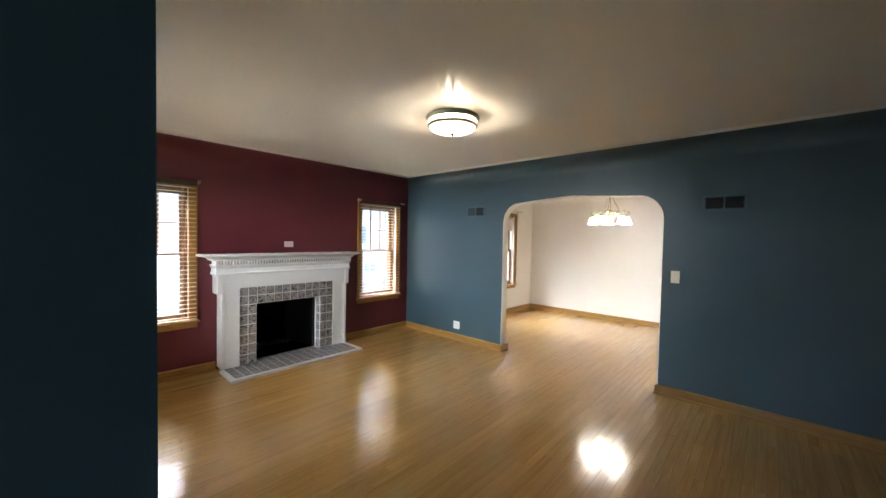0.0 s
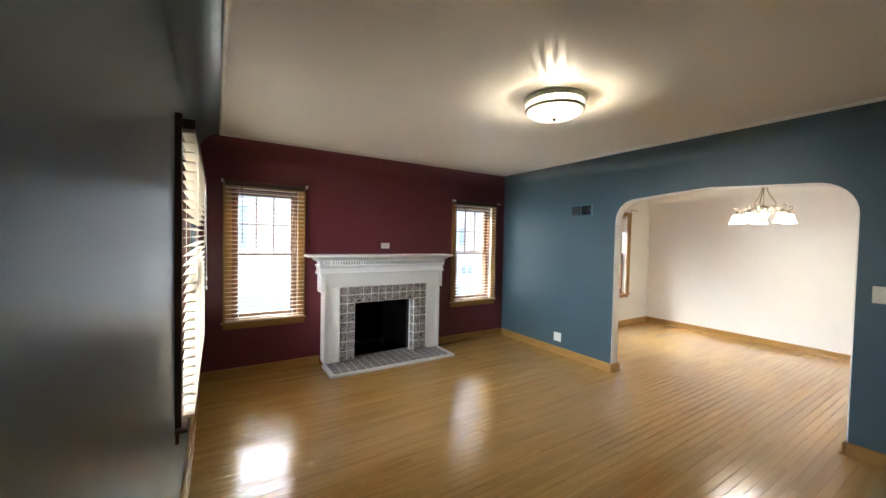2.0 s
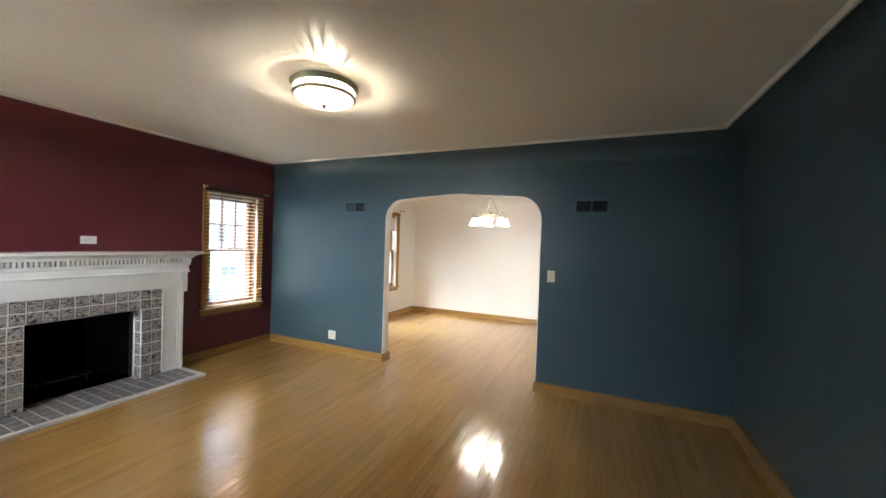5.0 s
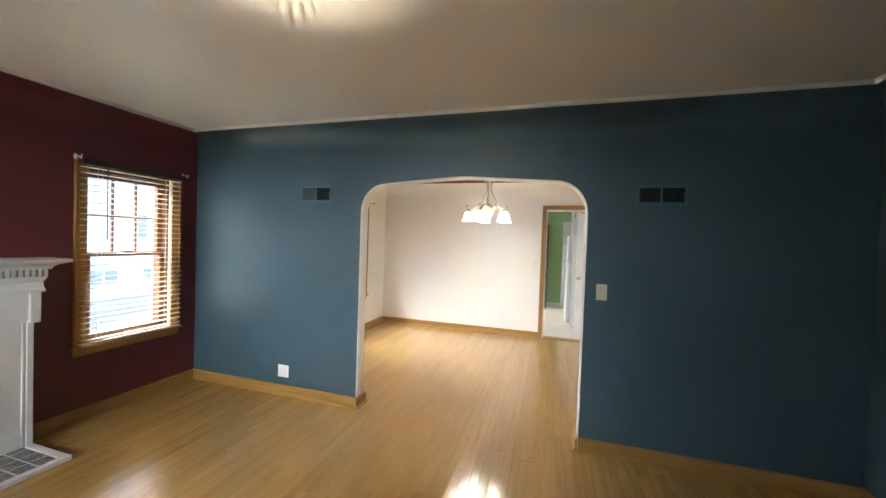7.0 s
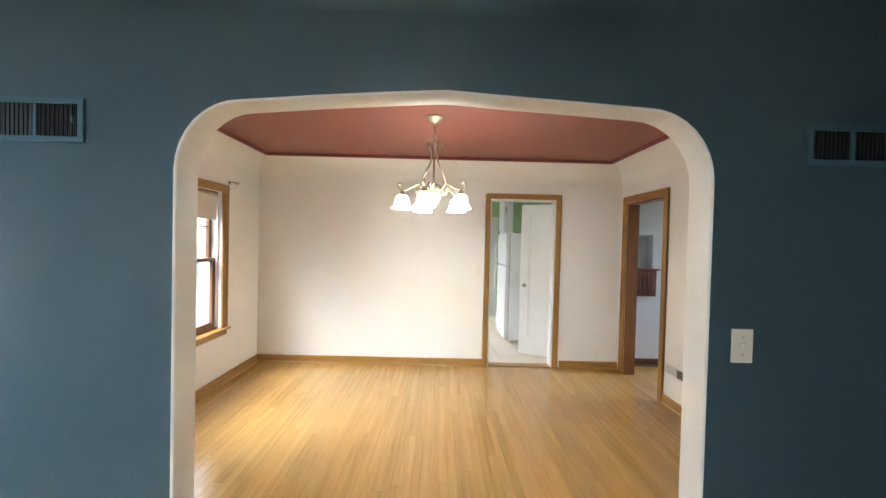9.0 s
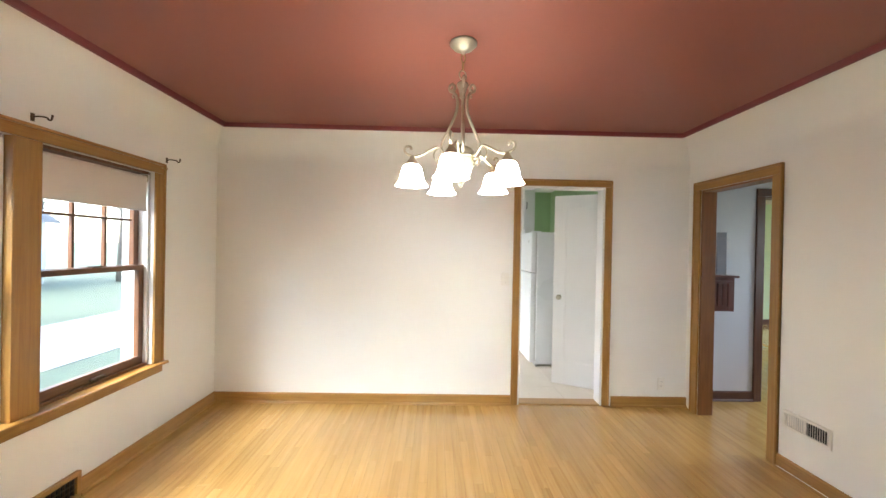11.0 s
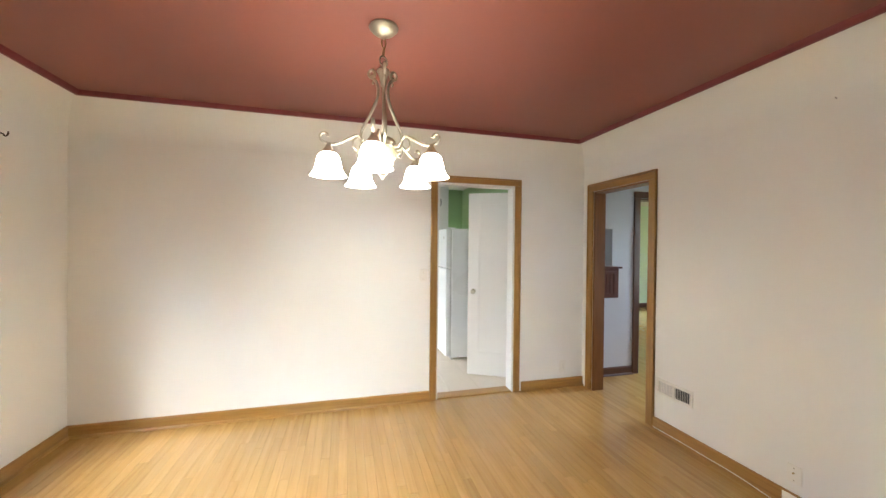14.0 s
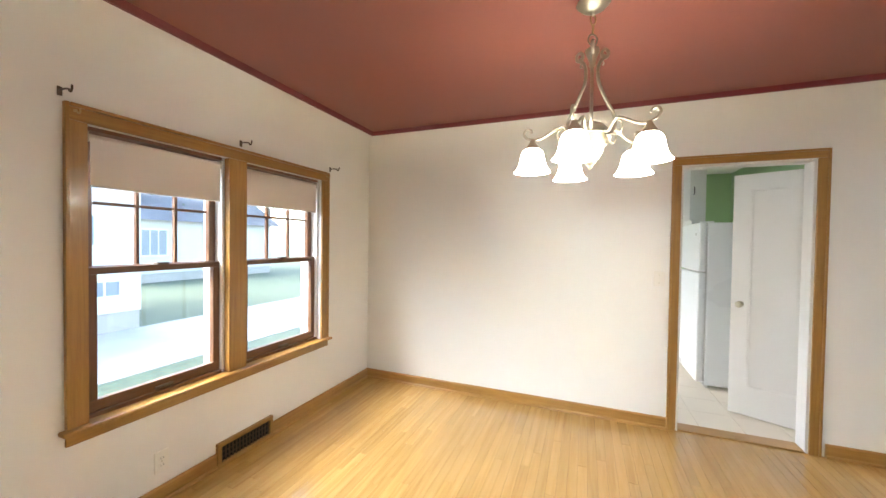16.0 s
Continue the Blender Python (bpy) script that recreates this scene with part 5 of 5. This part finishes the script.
wall("wall_west_bedroom", "x", 0.95, 0.83, 7.48, 11.1, -0.1, TOP, [PALEGREEN, WHITE, WHITE], "pale green bedroom wall")
wall("wall_east_bedroom", "x", 6.4, 6.55, 5.78, 11.22, -0.1, TOP, [PALEGREEN, SIDING, WHITE], "pale green bedroom wall with a window", [(8.4, 9.8, 0.8, 2.0)])
wall("wall_south_bedroom", "y", 7.48, 7.44, 2.60, 6.4, -0.1, TOP, [PALEGREEN, WHITE, WHITE], "pale green bedroom wall")
solid("floor_bedroom", boxed(0.83, 6.55, 7.48, 11.22, -0.1, -0.0015), FLOORWOOD, "honey oak bedroom floor", "floor", kind="structure")
solid("ceiling_bedroom", boxed(0.83, 6.55, 7.48, 11.22, H, H + 0.15), CEIL, "white bedroom ceiling", "ceiling", kind="structure")
base_run("baseboard_bedroom", "y", 11.1, -1, 0.95, 6.4, 0.11, DARKWOOD_X)

# ---- outside ----
solid("ground", boxed(-400, 400, -400, 400, -0.85, -0.75), GRASS, "green lawn around the house outside", "ground", kind="structure")
solid("driveway", boxed(-11.6, -8.2, -60, 60, -0.749, -0.735), CONCRETE, "pale concrete driveway between the houses", "pavement", kind="structure")


def neighbour(x, y0, y1, z0, z1, ridge, wins, label):
    """White clapboard house: lapped boards, windows, a gabled roof."""
    h = thing("house", x - 3, (y0 + y1) / 2, -0.75, label, "house", "neighbouring houses")
    part("foundation", boxed(x - 6, x - 0.03, y0 + 0.02, y1 - 0.02, -0.76, z0, 0.0), CONCRETE, h)
    bm = bmesh.new()
    z = z0
    while z < z1 - 0.01:
        v = [(x + 0.012, z), (x - 0.004, min(z + 0.115, z1))]
        bm.faces.new([bm.verts.new(q) for q in ((v[0][0], y0, v[0][1]), (v[0][0], y1, v[0][1]), (v[1][0], y1, v[1][1]), (v[1][0], y0, v[1][1]))])
        bm.faces.new([bm.verts.new(q) for q in ((v[0][0], y0, v[0][1]), (v[0][0], y1, v[0][1]), (x - 0.004, y1, z), (x - 0.004, y0, z))])
        z += 0.115
    box(bm, x - 6, x - 0.006, y0, y1, z0, z1)
    part("clapboard_wall", bm, SIDING, h)
    bm = bmesh.new()
    for k, (a, b) in enumerate((((x + 0.45, z1 - 0.12), (x - 3, ridge)), ((x - 3, ridge), (x - 6.45, z1 - 0.12)))):
        bm.faces.new([bm.verts.new(q) for q in ((a[0], y0 - 0.4, a[1]), (a[0], y1 + 0.4, a[1]), (b[0], y1 + 0.4, b[1]), (b[0], y0 - 0.4, b[1]))])
    for y in (y0, y1):
        bm.faces.new([bm.verts.new(q) for q in ((x, y, z1), (x - 6, y, z1), (x - 3, y, ridge - 0.1))])
    bmesh.ops.solidify(bm, geom=bm.faces[:], thickness=0.12)
    part("roof", bm, SHINGLE, h)
    for a0, a1, w0, w1 in wins:
        f = part("window", wall_mesh("x", x + 0.045, x + 0.013, a0 - 0.09, a1 + 0.09, w0 - 0.09, w1 + 0.09, [(a0, a1, w0, w1)]), [WHITE, WHITE, WHITE], h)
        part("pane", boxed(x + 0.014, x + 0.02, a0, a1, w0, w1), DARKPANE, f)
        n = max(1, round((a1 - a0) / 0.35))
        for k in range(1, n):
            m = a0 + (a1 - a0) * k / n
            part("mullion", boxed(x + 0.0205, x + 0.035, m - 0.02, m + 0.02, w0, w1), WHITE, f)


neighbour(-11.6, -6.0, 9.4, -0.30, 4.6, 6.6, [(8.25, 8.5, 1.25, 1.9), (8.4, 8.95, 0.10, 0.42), (7.2, 7.8, 0.10, 0.42), (3.5, 4.3, 0.9, 2.3), (6.3, 7.1, 0.9, 2.3), (0.2, 1.0, 0.9, 2.3), (-3.0, -2.2, 0.9, 2.3)], "white clapboard house with dark windows across the driveway")
neighbour(-21.0, 13.0, 22.0, -0.30, 2.4, 4.6, [(14.5, 15.6, 0.6, 1.8), (18.0, 19.0, 0.6, 1.8)], "white garage-like house further back beyond the lawn")
solid("street", boxed(-200, 200, -19.0, -12.0, -0.748, -0.735), CONCRETE, "grey street in front of the house", "road", kind="structure")
neighbour(4.0, -34.0, -26.0, -0.30, 4.6, 6.8, [(-31.0, -30.0, 0.9, 2.2)], "white clapboard house across the street")


def tree(x, y, h, seed):
    rnd = random.Random(seed)
    t = thing("tree", x, y, -0.75, "tall leafy green tree on the lawn", "tree", "garden trees")
    bm = bmesh.new()
    tube(bm, [(x, y, -0.76), (x + 0.1, y, h * 0.25), (x - 0.05, y + 0.1, h * 0.55), (x, y, h * 0.85)], [0.26, 0.20, 0.13, 0.03], 9)
    for k in range(9):
        a, z = rnd.uniform(0, 6.28), h * rnd.uniform(0.3, 0.7)
        r = h * rnd.uniform(0.15, 0.28)
        tube(bm, [(x, y, z), (x + r * 0.6 * math.cos(a), y + r * 0.6 * math.sin(a), z + r * 0.45), (x + r * math.cos(a), y + r * math.sin(a), z + r * 0.9)], [0.07, 0.045, 0.012], 6)
    part("trunk", bm, BARK, t)
    vs, fs = [], []
    for c in range(46):
        a, e = rnd.uniform(0, 6.28), rnd.uniform(-0.9, 1.4)
        rr = h * 0.30 * (0.55 + 0.5 * rnd.random())
        cx, cy, cz = x + rr * math.cos(a) * math.cos(e), y + rr * math.sin(a) * math.cos(e), h * 0.66 + rr * 1.05 * math.sin(e)
        s = h * rnd.uniform(0.05, 0.10)
        for k in range(60):
            p = Vector((cx + rnd.gauss(0, s), cy + rnd.gauss(0, s), cz + rnd.gauss(0, s * 0.7)))
            u = Vector((rnd.gauss(0, 1), rnd.gauss(0, 1), rnd.gauss(0, 1))).normalized() * 0.13
            v = u.orthogonal().normalized() * 0.06
            i = len(vs)
            vs += [p - u, p + v, p + u, p - v]
            fs.append((i, i + 1, i + 2, i + 3))
    me = bpy.data.meshes.new("crown")
    me.from_pydata([tuple(q - Vector((x, y, -0.75))) for q in vs], [], fs)
    me.materials.append(LEAF)
    o = new("crown", me)
    o.parent = t


for i, (x, y, h) in enumerate(((-19.0, 24.0, 9.0), (-26.0, 20.0, 11.0), (-15.0, 30.0, 10.0), (-30.0, 30.0, 12.0), (-8.0, -22.0, 10.0), (-24.0, 14.5, 8.5), (14.0, 16.0, 9.0))):
    tree(x, y, h, i)

# ---- strip floor of the two rooms ----
fl = solid("floor", boxed(LX0 - 0.1, LX1 + 0.02, -0.06, 7.30, -0.12, -0.006), SUBFLOOR, "varnished honey oak strip floor running through both rooms", "floor", kind="structure")
SWID = 0.0572


def plank_mesh(length):
    bm = bmesh.new()
    w, e = SWID / 2 - 0.0003, 0.0010
    lo = [bm.verts.new((sx * w, sy * (length / 2 - 0.0003), -0.007)) for sx, sy in ((-1, -1), (1, -1), (1, 1), (-1, 1))]
    mi = [bm.verts.new((sx * w, sy * (length / 2 - 0.0003), -e * 0.6)) for sx, sy in ((-1, -1), (1, -1), (1, 1), (-1, 1))]
    up = [bm.verts.new((sx * (w - e), sy * (length / 2 - 0.0003 - e), 0.0)) for sx, sy in ((-1, -1), (1, -1), (1, 1), (-1, 1))]
    for a, b in ((lo, mi), (mi, up)):
        for k in range(4):
            bm.faces.new((a[k], a[(k + 1) % 4], b[(k + 1) % 4], b[k]))
    bm.faces.new(up)
    return bm


LENGTHS = [0.45, 0.6, 0.75, 0.9, 1.05, 1.2, 1.5, 1.8]
shared = {l: mesh_of("plank", plank_mesh(l), FLOORWOOD) for l in LENGTHS}
rnd = random.Random(5)
rest_v, rest_f = [], []
count = 0
col = 0
x = LX0 + SWID / 2
while x < LX1:
    y = -0.06 - rnd.uniform(0.0, 1.1)
    while y < 7.24:
        l = rnd.choice(LENGTHS)
        c = y + l / 2
        z, lean = rnd.uniform(-0.0003, 0.0), rnd.gauss(0.0, 0.004)
        lo, hi = max(y, -0.06), min(y + l, 7.24)
        whole = lo == y and hi == y + l
        if hi - lo > 0.04:
            if whole and count < 300 and -3.25 < x < 0.15 and 0.5 < c < 7.0 and (c < 4.1 or x > -3.3):
                o = new("plank", shared[l])
                o.parent = fl
                o.location = (x, c, z)
                o.rotation_euler = (0, lean, 0)
                count += 1
            else:
                i = len(rest_v)
                w, e = SWID / 2 - 0.0003, 0.0010
                for q, zz in ((0.0, -0.007), (0.0, -e * 0.6), (e, 0.0)):
                    for sx, yy in ((-1, lo + 0.0003 + q), (1, lo + 0.0003 + q), (1, hi - 0.0003 - q), (-1, hi - 0.0003 - q)):
                        rest_v.append((x + sx * (w - q), yy, zz + z - sx * (w - q) * lean))
                for a in (0, 4):
                    for k in range(4):
                        rest_f.append((i + a + k, i + a + (k + 1) % 4, i + a + 4 + (k + 1) % 4, i + a + 4 + k))
                rest_f.append((i + 8, i + 9, i + 10, i + 11))
        y += l
    x += SWID
me = bpy.data.meshes.new("plank_field")
me.from_pydata(rest_v, [], rest_f)
me.materials.append(FLOORWOOD)
o = new("plank_field", me)
o.parent = fl
tagged(o, kind="stuff")
